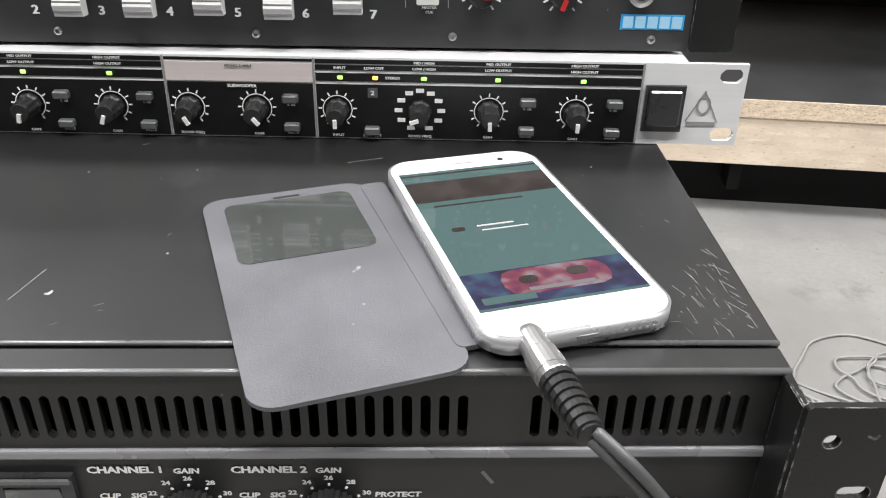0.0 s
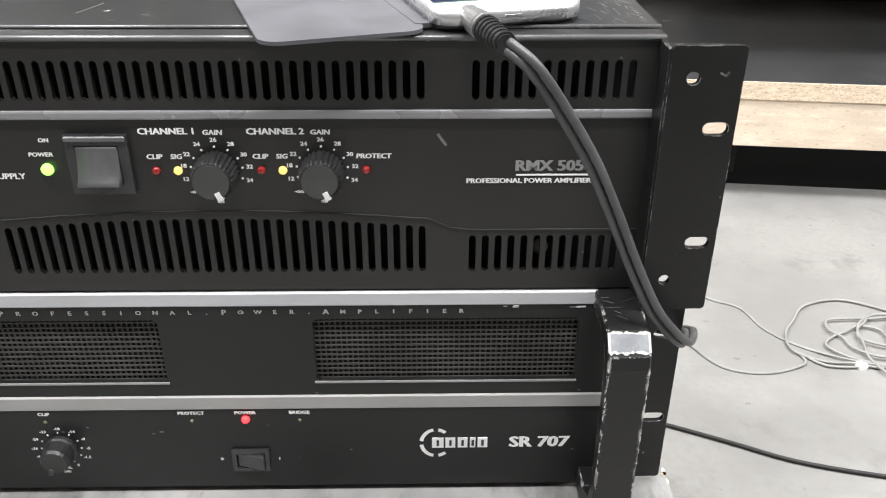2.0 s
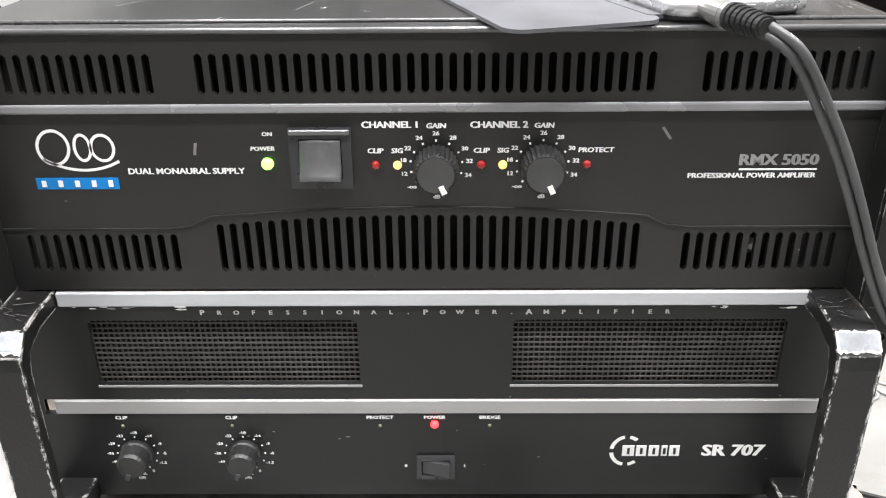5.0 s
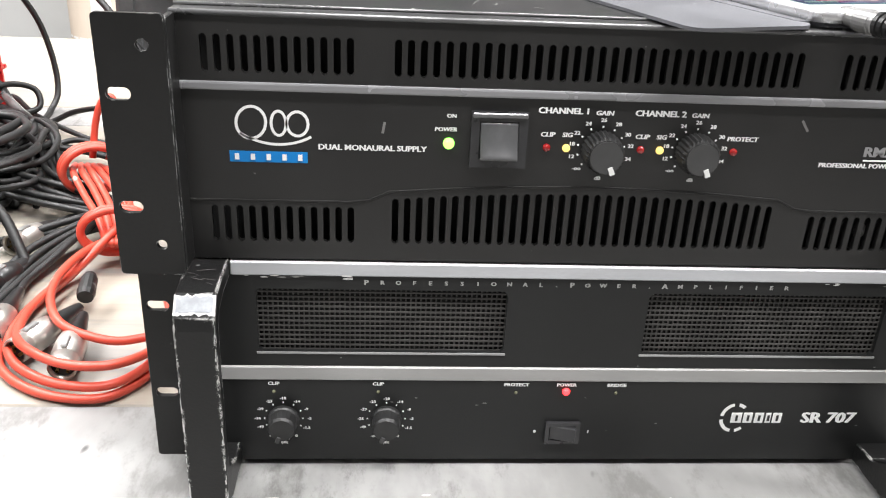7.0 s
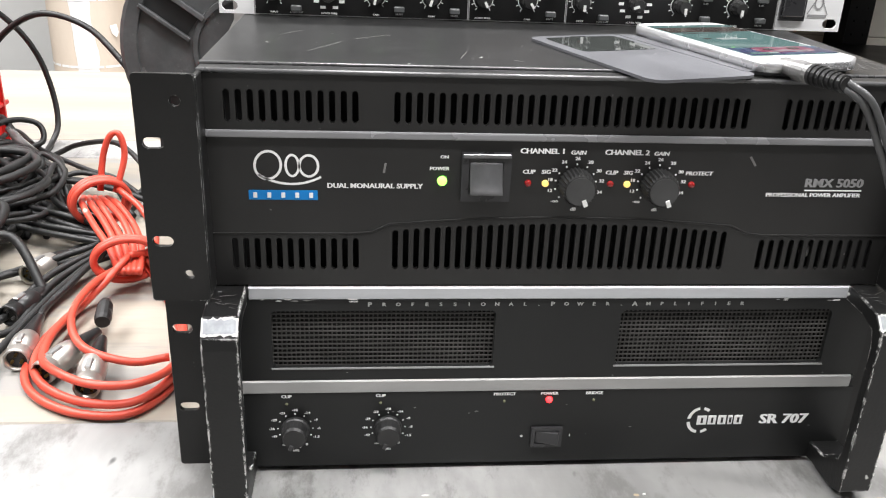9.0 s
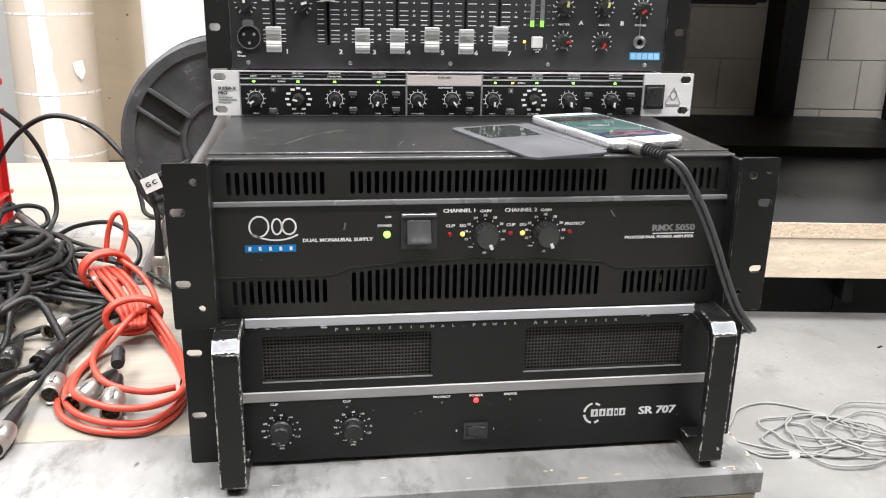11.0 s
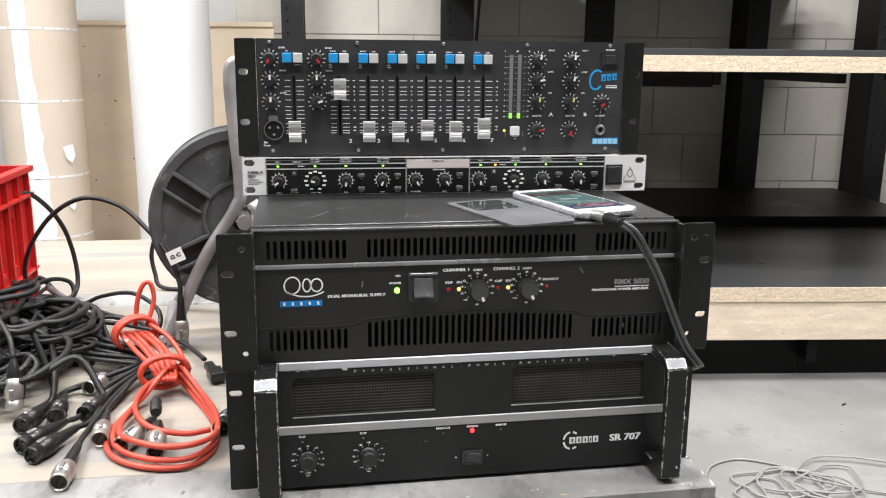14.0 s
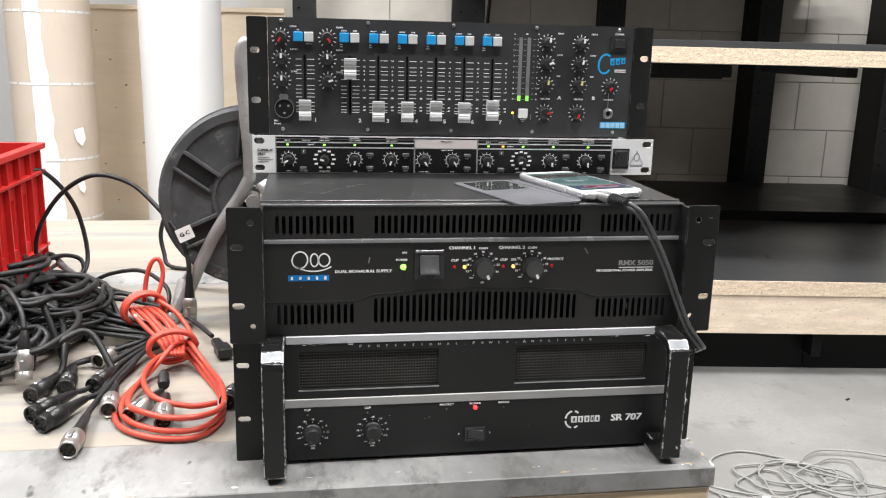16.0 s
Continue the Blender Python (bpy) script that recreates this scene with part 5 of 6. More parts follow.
scr = flat("screen", 0, 0.0008, 0.0655, 0.1140, 0.0070, M["screen"], ph, "lit screen with pictures and a pale green page")
flat("screen_picture", 0, 0.0405, 0.0651, 0.0250, 0.00722, M["screen_dark"], scr)
flat("screen_picture", 0, -0.0435, 0.0651, 0.0225, 0.00722, M["screen_blue"], scr)
flat("screen_picture", 0.002, -0.0415, 0.0420, 0.0165, 0.00744, M["screen_pink"], scr, "", 0.006)
flat("screen_picture", -0.009, -0.0410, 0.0075, 0.0048, 0.00766, M["screen_dark"], scr, "", 0.0022)
flat("screen_picture", 0.011, -0.0395, 0.0085, 0.0052, 0.00766, M["screen_dark"], scr, "", 0.0024)
flat("screen_bar", 0.002, -0.0475, 0.026, 0.0022, 0.00766, M["screen_pale"], scr)
flat("screen_bar", -0.020, -0.0510, 0.020, 0.0040, 0.00744, M["screen"], scr)
flat("screen_bar", 0, 0.0500, 0.0651, 0.0060, 0.00744, M["screen"], scr)
flat("screen_bar", 0, 0.0540, 0.0651, 0.0022, 0.00722, M["screen_dark"], scr)
flat("screen_bar", -0.006, 0.0235, 0.040, 0.0010, 0.00722, M["screen_dark"], scr)
flat("screen_bar", -0.022, 0.0020, 0.0058, 0.0030, 0.00722, M["screen_dark"], scr, "", 0.0014)
flat("screen_bar", -0.006, 0.0028, 0.016, 0.0012, 0.00722, M["print_grey"], scr)
flat("screen_bar", -0.003, -0.0010, 0.020, 0.0010, 0.00722, M["print_grey"], scr)
flat("earpiece", 0, 0.0640, 0.0110, 0.0012, 0.00695, M["print_grey"], ph, "", 0.0005)
flat("front_lens", 0.0185, 0.0640, 0.0030, 0.0030, 0.00695, M["print_black"], ph, "", 0.0014)
b = box(-0.0045, 0.0045, -0.07345, -0.0720, 0.0018, 0.0042, 0.0006)
part("charging_port", b, M["steel"], ph)
b = bmesh.new()
for i in range(5):
    for j in range(2):
        box(0.0140 + 0.0026 * i, 0.0152 + 0.0026 * i, -0.07345, -0.0720, 0.0022 + 0.0018 * j, 0.0031 + 0.0018 * j, into=b)
part("loudspeaker_holes", b, M["print_grey"], ph)
part("side_button", box(-0.0371, -0.0360, 0.020, 0.034, 0.0024, 0.0042, 0.0004), M["phone_rim"], ph)

cv = thing("flip_cover", "dark grey flip cover with a clear window, opened flat", "phone cover", pose(0.0480, 0.0560, TOP + 0.0003, 0, 0, 18.0))


def cover_leaf():
    q = rounded(0.0735, 0.1465, 0.0095, 0.0017, 6)
    bmesh.ops.bevel(q, geom=[e for e in q.edges if e.calc_face_angle(0) > 1.2], offset=0.0005, segments=2, affect="EDGES")
    return q


part("front_leaf", cover_leaf(), M["case_grey"], cv, "grey leatherette leaf")
flat("window", 0.0000, 0.0395, 0.0560, 0.0520, 0.00175, M["case_window"], cv, "smoked clear window", 0.004)
flat("earpiece_slot", 0, 0.0675, 0.0120, 0.0014, 0.00172, M["print_black"], cv, "", 0.0006)
q = rounded(0.0115, 0.132, 0.003, 0.0020, 3)
q.transform(pose(0.0400, 0.0035, 0.0))
part("spine", q, M["case_grey"], cv)
q = rounded(0.0690, 0.1390, 0.0100, 0.0018, 6)
q.transform(pose(0.0490, 0.0560, TOP + 0.0003, 0, 0, 18.0).inverted() @ pose(0.1243, 0.0805, TOP + 0.0002, 0, 0, 15.4))
part("back_leaf", q, M["case_grey"], cv)

# ---- audio lead plugged into the phone ----
lead = thing("audio_lead", "dark grey twin audio lead with a metal plug", "cable")
A, B = Vector((0.1228, 0.0120, TOP + 0.0056)), Vector((0.1310, -0.0185, TOP + 0.0052))
ax = (B - A).normalized()
turn = ax.to_track_quat("Z", "Y").to_matrix().to_4x4()
b = bmesh.new()
lathe([(0.0017, -0.006), (0.0017, 0.001), (0.0046, 0.0015), (0.0052, 0.004), (0.0052, 0.013), (0.0059, 0.014), (0.0059, 0.026), (0.0054, 0.027), (0, 0.027)], 22, b)
b.transform(Matrix.Translation(A) @ turn)
plug = part("plug", b, M["steel"], lead, "silver plug barrel")
b = bmesh.new()
lathe([(0.0061, 0.0175), (0.0061, 0.0235), (0.0059, 0.0236)], 22, b)
b.transform(Matrix.Translation(A) @ turn)
part("band", b, M["steel"], plug)
b = bmesh.new()
prof = [(0, 0.0265)]
for i in range(7):
    z = 0.027 + 0.0036 * i
    r = 0.0062 - 0.00022 * i
    prof += [(r, z), (r, z + 0.0024), (r - 0.0009, z + 0.0026), (r - 0.0009, z + 0.0035)]
prof.append((0, 0.0525))
lathe(prof, 18, b)
b.transform(Matrix.Translation(A) @ turn)
part("strain_relief", b, M["boot"], lead, "ribbed black strain relief")
E0 = A + ax * 0.050
spine_pts = [E0, (0.1475, -0.0430, Z0 + 0.1285), (0.1620, -0.0400, Z0 + 0.1080), (0.1760, -0.0370, Z0 + 0.0850), (0.1880, -0.0360, Z0 + 0.0600), (0.1990, -0.0350, Z0 + 0.0350), (0.2120, -0.0340, Z0 + 0.0090),
             (0.2235, -0.0330, Z0 - 0.0060), (0.2320, -0.0280, Z0 - 0.0150), (0.2385, -0.0160, Z0 - 0.0205), (0.2430, -0.0030, Z0 - 0.0260), (0.2458, 0.0065, Z0 - 0.0310), (0.2425, 0.0160, Z0 - 0.0360), (0.2350, 0.0350, Z0 - 0.0470), (0.2300, 0.1500, Z0 - 0.1000), (0.2250, 0.2200, Z0 - 0.1310), (0.2230, 0.4200, Z0 - 0.1325), (0.2100, 0.5200, Z0 - 0.1325)]
for off in (-0.0018, 0.0018):
    pts = [Vector(p) + Vector((off * 0.9, -off * 0.5, off * 0.6)) for p in spine_pts]
    part("cord", tube(pts, 0.0020, 10, 7), M["grey_cord"], lead, smooth=True)


# ---- connectors and cables on the bench ----
def connector(parent, tip, tail, kind):
    """A three-pole connector from its open tip to its boot. kind: silver or black."""
    tip, tail = Vector(tip), Vector(tail)
    d = (tail - tip)
    L = d.length
    rot = Matrix.Translation(tip) @ d.to_track_quat("Z", "Y").to_matrix().to_4x4()
    shell = M["nickel"] if kind == "silver" else M["boot"]
    b = bmesh.new()
    lathe([(0.0080, 0.004), (0.0082, 0.0), (0.0096, 0.0), (0.0098, 0.002), (0.0098, 0.010), (0.0092, 0.0105), (0.0092, 0.0125), (0.0106, 0.0135), (0.0106, 0.029), (0.0094, 0.035), (0.0078, 0.037)], 24, b)
    b.transform(rot)
    sh = part("shell", b, shell, parent, "nickel shell" if kind == "silver" else "black shell", True)
    b = bmesh.new()
    lathe([(0.0079, 0.0035), (0, 0.0035)], 18, b)
    b.transform(rot)
    part("insert", b, M["boot"], sh)
    for ang in (90, 210, 330):
        b = bmesh.new()
        lathe([(0.0012, -0.0001), (0.0012, 0.0034)], 8, b)
        b.transform(rot @ Matrix.Translation((0.0040 * math.cos(radians(ang)), 0.0040 * math.sin(radians(ang)), 0)))
        part("pin", b, M["brass"] if kind == "silver" else M["steel"], sh)
    b = box(-0.0026, 0.0026, 0.0092, 0.0118, 0.012, 0.024, 0.0008)
    b.transform(rot)
    part("latch", b, M["steel"], sh)
    b = bmesh.new()
    lathe([(0.0076, 0.036), (0.0076, 0.042), (0.0066, 0.048), (0.0046, max(0.055, L - 0.004)), (0.0036, max(0.058, L))], 16, b)
    b.transform(rot)
    part("boot", b, M["boot"], parent, smooth=True)


TABLE = BENCH + 0.0102


def lead_cable(pts, r, material, label, ends=(), cat="cable", group="cables on the bench", per=7):
    t = thing("audio_cable", label, cat, group=group)
    part("cord", tube(pts, r, 8, per), material, t, smooth=True)
    for tip, tail, kind in ends:
        connector(t, tip, tail, kind)
    return t


KNOT = (-0.372, 0.345)   # where the leads gather under the red cable
rng = random.Random(11)
ENDS = [((-0.411, 0.034), (-0.413, 0.122), "silver"), ((-0.456, 0.100), (-0.425, 0.169), "black"), ((-0.474, 0.126), (-0.442, 0.188), "black"), ((-0.490, 0.181), (-0.472, 0.262), "black"),
        ((-0.393, 0.131), (-0.400, 0.205), "silver"), ((-0.458, 0.203), (-0.464, 0.270), "black"), ((-0.427, 0.206), (-0.410, 0.268), "black"), ((-0.441, 0.290), (-0.420, 0.345), "silver")]
for i, (tip, tail, kind) in enumerate(ENDS):
    tx, ty = tail
    k = i / (len(ENDS) - 1)
    mid = ((tx + KNOT[0]) / 2 - 0.012 + 0.006 * i * 0.3, (ty + KNOT[1]) / 2 + 0.01)
    pts = [(tx, ty, TABLE), (tx + (tx - tip[0]) * 0.35, ty + (ty - tip[1]) * 0.35, TABLE - 0.002), (mid[0], mid[1], TABLE + 0.003 * (i % 3)), (KNOT[0] - 0.014 + 0.006 * (i % 4), KNOT[1] + 0.01 * (i % 3), TABLE + 0.006 + 0.004 * (i % 3)),
           (KNOT[0] - 0.055 - 0.012 * i, KNOT[1] + 0.055 + 0.01 * (i % 3), TABLE + 0.012 + 0.006 * (i % 3)), (-0.475 - 0.012 * i, 0.47 + 0.02 * (i % 4), TABLE + 0.014 + 0.004 * (i % 5)), (-0.560 - 0.004 * i, 0.44 + 0.02 * (i % 3), TABLE + 0.02), (-0.590, 0.36 + 0.008 * i, TABLE + 0.015), (-0.66, 0.33 + 0.01 * i, TABLE)]
    lead_cable(pts, 0.0034, M["rubber"], "black microphone cable with %s connector, lying on the bench" % ("a nickel" if kind == "silver" else "a black"), [((*tip, TABLE), (*tail, TABLE), kind)])

# heap of black cables
for i in range(34):
    cx, cy = -0.585 + rng.uniform(-0.06, 0.055), 0.375 + rng.uniform(-0.12, 0.15)
    base = TABLE - 0.006 + 0.0026 * i * rng.uniform(0.4, 1.0)
    rx, ry = rng.uniform(0.030, 0.075), rng.uniform(0.035, 0.085)
    a0, turns = rng.uniform(0, 6.28), rng.uniform(1.2, 2.4)
    lift, lean = rng.uniform(0.0, 0.034), rng.uniform(0, 6.28)
    pts = []
    steps = int(turns * 9)
    for s in range(steps + 1):
        a = a0 + 2 * math.pi * turns * s / steps
        wob = 1 + 0.18 * math.sin(2.3 * a + i)
        z = base + lift * (1 + math.cos(a - lean)) * 0.6 + 0.004 * rng.random()
        px, py = cx + rx * wob * math.cos(a) + 0.02 * s / steps, cy + ry * wob * math.sin(a)
        if py > 0.42:
            px = max(px, -0.603 + 0.008 * math.sin(5 * a))   # beside the crate
        pts.append((px, py, max(BENCH + 0.0040, z)))
    pts.append((pts[-1][0] + rng.uniform(-0.01, 0.05), min(0.40, pts[-1][1] + rng.uniform(-0.05, 0.03)), BENCH + 0.0040))
    lead_cable(pts, rng.choice((0.0034, 0.0038, 0.0044)), M["rubber"], "black cable in loose loops in a heap on the bench")

# a connector with clear tape, hanging over the front of the heap
lead_cable([(-0.512, 0.246, TABLE + 0.060), (-0.522, 0.268, TABLE + 0.082), (-0.560, 0.33, TABLE + 0.092), (-0.60, 0.39, TABLE + 0.06), (-0.70, 0.38, BENCH + 0.004)], 0.0033, M["rubber"], "black cable with a taped connector, hanging over the heap", [((-0.511, 0.228, TABLE + 0.002), (-0.512, 0.246, TABLE + 0.060), "silver")])
lead_cable([(-0.640, 0.205, TABLE - 0.004), (-0.592, 0.212, TABLE + 0.030), (-0.560, 0.250, TABLE + 0.065), (-0.575, 0.33, TABLE + 0.075), (-0.66, 0.37, TABLE + 0.05)], 0.0036, M["rubber"], "black cable bent down over the front of the heap")
lead_cable([(-0.485, 0.222, BENCH + 0.004), (-0.474, 0.255, BENCH + 0.016), (-0.492, 0.335, BENCH + 0.040), (-0.520, 0.390, BENCH + 0.055), (-0.575, 0.400, BENCH + 0.06), (-0.65, 0.36, BENCH + 0.05)], 0.0040, M["rubber"], "black cable looped down the side of the heap")
# strands from the heap to the place under the red cable
STRANDS = [
    ([(-0.598, 0.545, 0.895), (-0.591, 0.602, 0.90), (-0.571, 0.643, 0.90), (-0.549, 0.656, 0.89), (-0.544, 0.643, 0.87), (-0.572, 0.616, 0.866), (-0.600, 0.57, 0.86)], 0.0038, "black cable curled at the back of the heap"),
    ([(-0.585, 0.55, 0.87), (-0.598, 0.690, 0.872), (-0.547, 0.640, 0.862), (-0.474, 0.592, 0.850), (-0.433, 0.572, 0.845), (-0.385, 0.520, BENCH + 0.004)], 0.0034, "black cable stretched from the heap along the bench"),
    ([(-0.62, 0.38, 0.90), (-0.600, 0.520, 0.89), (-0.569, 0.552, 0.874), (-0.506, 0.553, 0.853), (-0.431, 0.545, 0.845), (-0.370, 0.47, BENCH + 0.004)], 0.0034, "black cable stretched from the heap along the bench"),
    ([(-0.530, 0.330, 0.846), (-0.514, 0.409, 0.846), (-0.508, 0.510, 0.848), (-0.475, 0.560, 0.856), (-0.428, 0.535, 0.850), (-0.385, 0.46, BENCH + 0.006)], 0.0034, "black cable bent out of the heap"),
    ([(-0.60, 0.62, BENCH + 0.004), (-0.540, 0.650, 0.848), (-0.502, 0.655, 0.864), (-0.446, 0.626, 0.876), (-0.399, 0.564, 0.868), (-0.388, 0.530, 0.850), (-0.402, 0.498, BENCH + 0.004)], 0.0036, "black cable in an arch behind the red one"),
    ([(-0.63, 0.39, 0.885), (-0.595, 0.47, 0.878), (-0.54, 0.505, 0.862), (-0.48, 0.490, 0.850), (-0.42, 0.47, BENCH + 0.004)], 0.0034, "black cable stretched from the heap along the bench"),
]
for pts, r, label in STRANDS:
    lead_cable(pts, r, M["rubber"], label)
tape_lead = lead_cable([(-0.590, 0.56, 0.880), (-0.598, 0.655, 0.90), (-0.548, 0.590, 0.885), (-0.511, 0.559, 0.870), (-0.481, 0.525, 0.860)], 0.0042, M["rubber"], "black cable with a taped joint and a thick coupling")
part("tape", tube([(-0.574, 0.623, 0.8915), (-0.548, 0.590, 0.885), (-0.527, 0.572, 0.8765)], 0.0058, 10, 4), M["clear_tape"], tape_lead, "clear tape round the joint", True)
b = bmesh.new()
lathe([(0, 0), (0.0060, 0.002), (0.0086, 0.012), (0.0092, 0.030), (0.0092, 0.112), (0.0080, 0.118), (0, 0.118)], 16, b)
d = Vector((-0.434, 0.407, BENCH + 0.0100)) - Vector((-0.483, 0.527, 0.861))
b.transform(Matrix.Translation((-0.483, 0.527, 0.861)) @ d.to_track_quat("Z", "Y").to_matrix().to_4x4())
part("coupling", b, M["boot"], tape_lead, "thick black coupling", True)
lead_cable([(-0.370, 0.800, BENCH + 0.140), (-0.425, 0.822, BENCH + 0.112), (-0.445, 0.825, BENCH + 0.070), (-0.440, 0.815, BENCH + 0.030), (-0.425, 0.800, BENCH + 0.006), (-0.350, 0.780, BENCH + 0.004)], 0.0040, M["rubber"], "short black cable behind the cable drum")
# arch with a tag, its connector hanging down
arch = lead_cable([(-0.590, 0.60, BENCH + 0.010), (-0.598, 0.595, BENCH + 0.10), (-0.560, 0.585, BENCH + 0.172), (-0.500, 0.565, BENCH + 0.213), (-0.440, 0.545, BENCH + 0.205), (-0.395, 0.515, BENCH + 0.172), (-0.362, 0.490, BENCH + 0.135), (-0.348, 0.476, BENCH + 0.100), (-0.3465, 0.470, BENCH + 0.079)],
                  0.0036, M["rubber"], "black cable in a high arch with a white paper tag", [((-0.3465, 0.462, BENCH + 0.006), (-0.3465, 0.470, BENCH + 0.080), "silver")])
q = rounded(0.024, 0.020, 0.001, 0.0008, 2)
q.transform(pose(-0.3490, 0.4660, Z0 + 0.003, 78, -24, 0))
tg = part("tag", q, M["tag"], arch, "white paper tag")
tx = lettering([("G C", 0, 0, 0.009, "CENTER", 0)], 0)
tx.transform(pose(-0.3490, 0.4660, Z0 + 0.003, 78, -24, 0) @ pose(0, 0, 0.0014, -90, 0, 0))
part("tag_writing", tx, M["print_black"], tg)
lead_cable([(-0.655, 0.700, 1.000), (-0.632, 0.735, 1.030), (-0.606, 0.768, 1.000), (-0.584, 0.782, 0.955), (-0.572, 0.785, 0.900), (-0.568, 0.775, 0.858), (-0.572, 0.750, BENCH + 0.005), (-0.565, 0.700, BENCH + 0.004)], 0.0040, M["rubber"], "black cable hanging out of the red crate")
# mains lead behind the amplifier
ml = lead_cable([(-0.305, 0.372, BENCH + 0.013), (-0.335, 0.435, BENCH + 0.012), (-0.375, 0.480, BENCH + 0.018), (-0.44, 0.50, BENCH + 0.03), (-0.52, 0.47, BENCH + 0.05)], 0.0036, M["rubber"], "black mains lead with a moulded appliance plug")
b = box(-0.010, 0.010, -0.0075, 0.0075, 0, 0.026, 0.002)
b.transform(Matrix.Translation((-0.2795, 0.305, BENCH + 0.010)) @ Vector((-0.025, 0.065, 0.002)).to_track_quat("Z", "Y").to_matrix().to_4x4())
part("plug_body", b, M["boot"], ml, "moulded black plug")
b = box(-0.0065, 0.0065, -0.0055, 0.0055, 0.0265, 0.052, 0.002)
b.transform(Matrix.Translation((-0.2795, 0.305, BENCH + 0.010)) @ Vector((-0.025, 0.065, 0.002)).to_track_quat("Z", "Y").to_matrix().to_4x4())
part("plug_neck", b, M["boot"], ml)
lead_cable([(-0.250, 0.205, BENCH + 0.012), (-0.235, 0.25, BENCH + 0.01), (-0.25, 0.33, BENCH + 0.005), (-0.29, 0.50, BENCH + 0.005)], 0.0033, M["rubber"], "black cable with a black connector behind the amplifier", [((-0.263, 0.140, BENCH + 0.011), (-0.250, 0.205, BENCH + 0.012), "black")])

# ---- red cable hank ----
red = thing("red_cable", "orange-red microphone cable knotted into a hank", "cable", group="cables on the bench")
RZ = BENCH + 0.0038
LOW = [(-0.352, 0.285), (-0.376, 0.235), (-0.388, 0.172), (-0.384, 0.122), (-0.363, 0.088), (-0.326, 0.066), (-0.288, 0.067), (-0.267, 0.108), (-0.274, 0.173), (-0.305, 0.255), (-0.335, 0.300)]
for k in range(3):
    f = 1 - 0.055 * k
    cx, cy = -0.327, 0.17
    pts = [(cx + (x - cx) * f + 0.004 * k, cy + (y - cy) * (f + 0.02 * k), RZ + 0.0072 * k + (0.018 if i in (0, 10) else 0.006 * (k == 2) * (i in (4, 5, 6)))) for i, (x, y) in enumerate(LOW)]
    part("cord", tube(pts, 0.0034, 8, 7), M["red_cord"], red, smooth=True)
INNER = [(-0.345, 0.290), (-0.362, 0.235), (-0.362, 0.175), (-0.340, 0.128), (-0.300, 0.110), (-0.272, 0.118)]
part("cord", tube([(x, y, RZ + 0.020 + 0.004 * math.sin(i)) for i, (x, y) in enumerate(INNER)], 0.0034, 8, 7), M["red_cord"], red, smooth=True)
# strands from the knot up to the bundle's head
for k in range(5):
    o = (k - 2) * 0.0075
    pts = [(-0.338 + o * 0.6, 0.262, RZ + 0.022), (-0.350 + o, 0.300, RZ + 0.030), (-0.372 + o * 1.3, 0.345, RZ + 0.036 + 0.004 * (k % 2)), (-0.396 + o * 1.2, 0.385, RZ + 0.044), (-0.410 + o * 0.8, 0.415, RZ + 0.040)]
    part("cord", tube(pts, 0.0034, 8, 7), M["red_cord"], red, smooth=True)


def wrap(cx, cy, cz, r1, r2, tilt, turns, name="wrap"):
    pts = []
    n = int(turns * 10)
    for s in range(n + 1):
        a = 2 * math.pi * turns * s / n
        v = Vector((r1 * math.cos(a), 0.0065 * (s / n - 0.5) * turns, r2 * math.sin(a)))
        pts.append(pose(cx, cy, cz, 0, 0, tilt) @ v)
    return part(name, tube(pts, 0.0034, 8, 5), M["red_cord"], red, smooth=True)


wrap(-0.345, 0.285, RZ + 0.026, 0.030, 0.021, 18, 2.0)
wrap(-0.400, 0.400, RZ + 0.042, 0.029, 0.024, 30, 3.0)
part("cord", tube([(-0.380, 0.400, RZ + 0.055), (-0.352, 0.372, RZ + 0.045), (-0.330, 0.335, RZ + 0.030), (-0.326, 0.300, RZ + 0.028), (-0.340, 0.275, RZ + 0.034)], 0.0034, 8, 7), M["red_cord"], red, smooth=True)
part("cord", tube([(-0.402, 0.410, RZ + 0.050), (-0.398, 0.420, RZ + 0.085), (-0.390, 0.424, RZ + 0.106), (-0.380, 0.424, RZ + 0.108), (-0.376, 0.420, RZ + 0.085), (-0.385, 0.405, RZ + 0.050)], 0.0034, 8, 7), M["red_cord"], red, smooth=True)
connector(red, (-0.366, 0.108, BENCH + 0.012), (-0.340, 0.168, BENCH + 0.016), "silver")
connector(red, (-0.326, 0.086, BENCH + 0.012), (-0.332, 0.152, BENCH + 0.018), "silver")
b = bmesh.new()
lathe([(0, 0), (0.0062, 0), (0.0072, 0.005), (0.0066, 0.022), (0.0045, 0.028), (0, 0.028)], 14, b)
b.transform(pose(-0.340, 0.180, RZ + 0.014, -78, 0, 8))
part("tape_wrap", b, M["rubber"], red, "black tape round the cord")


# ---- cable drum on its tube stand ----
dr = thing("cable_drum", "scuffed black plastic cable drum on a grey tube stand", "cable drum", pose(-0.2555, 0.565, BENCH + 0.187, 0, 0, 4))
R = 0.1390


def flange(y, out):
    b = bmesh.new()
    lathe([(0.020, 0.0), (0.055, 0.0), (0.056, 0.004), (0.061, 0.004), (0.062, -0.001), (0.120, -0.001), (0.1215, 0.003), (R - 0.004, 0.004), (R, 0.001), (R, -0.006), (R - 0.006, -0.008), (0.02, -0.006)], 56, b)
    b.transform(pose(0, y, 0, 90 if out < 0 else -90, 0, 0))
    return part("flange", b, M["drum"], dr, "round ribbed flange", False)


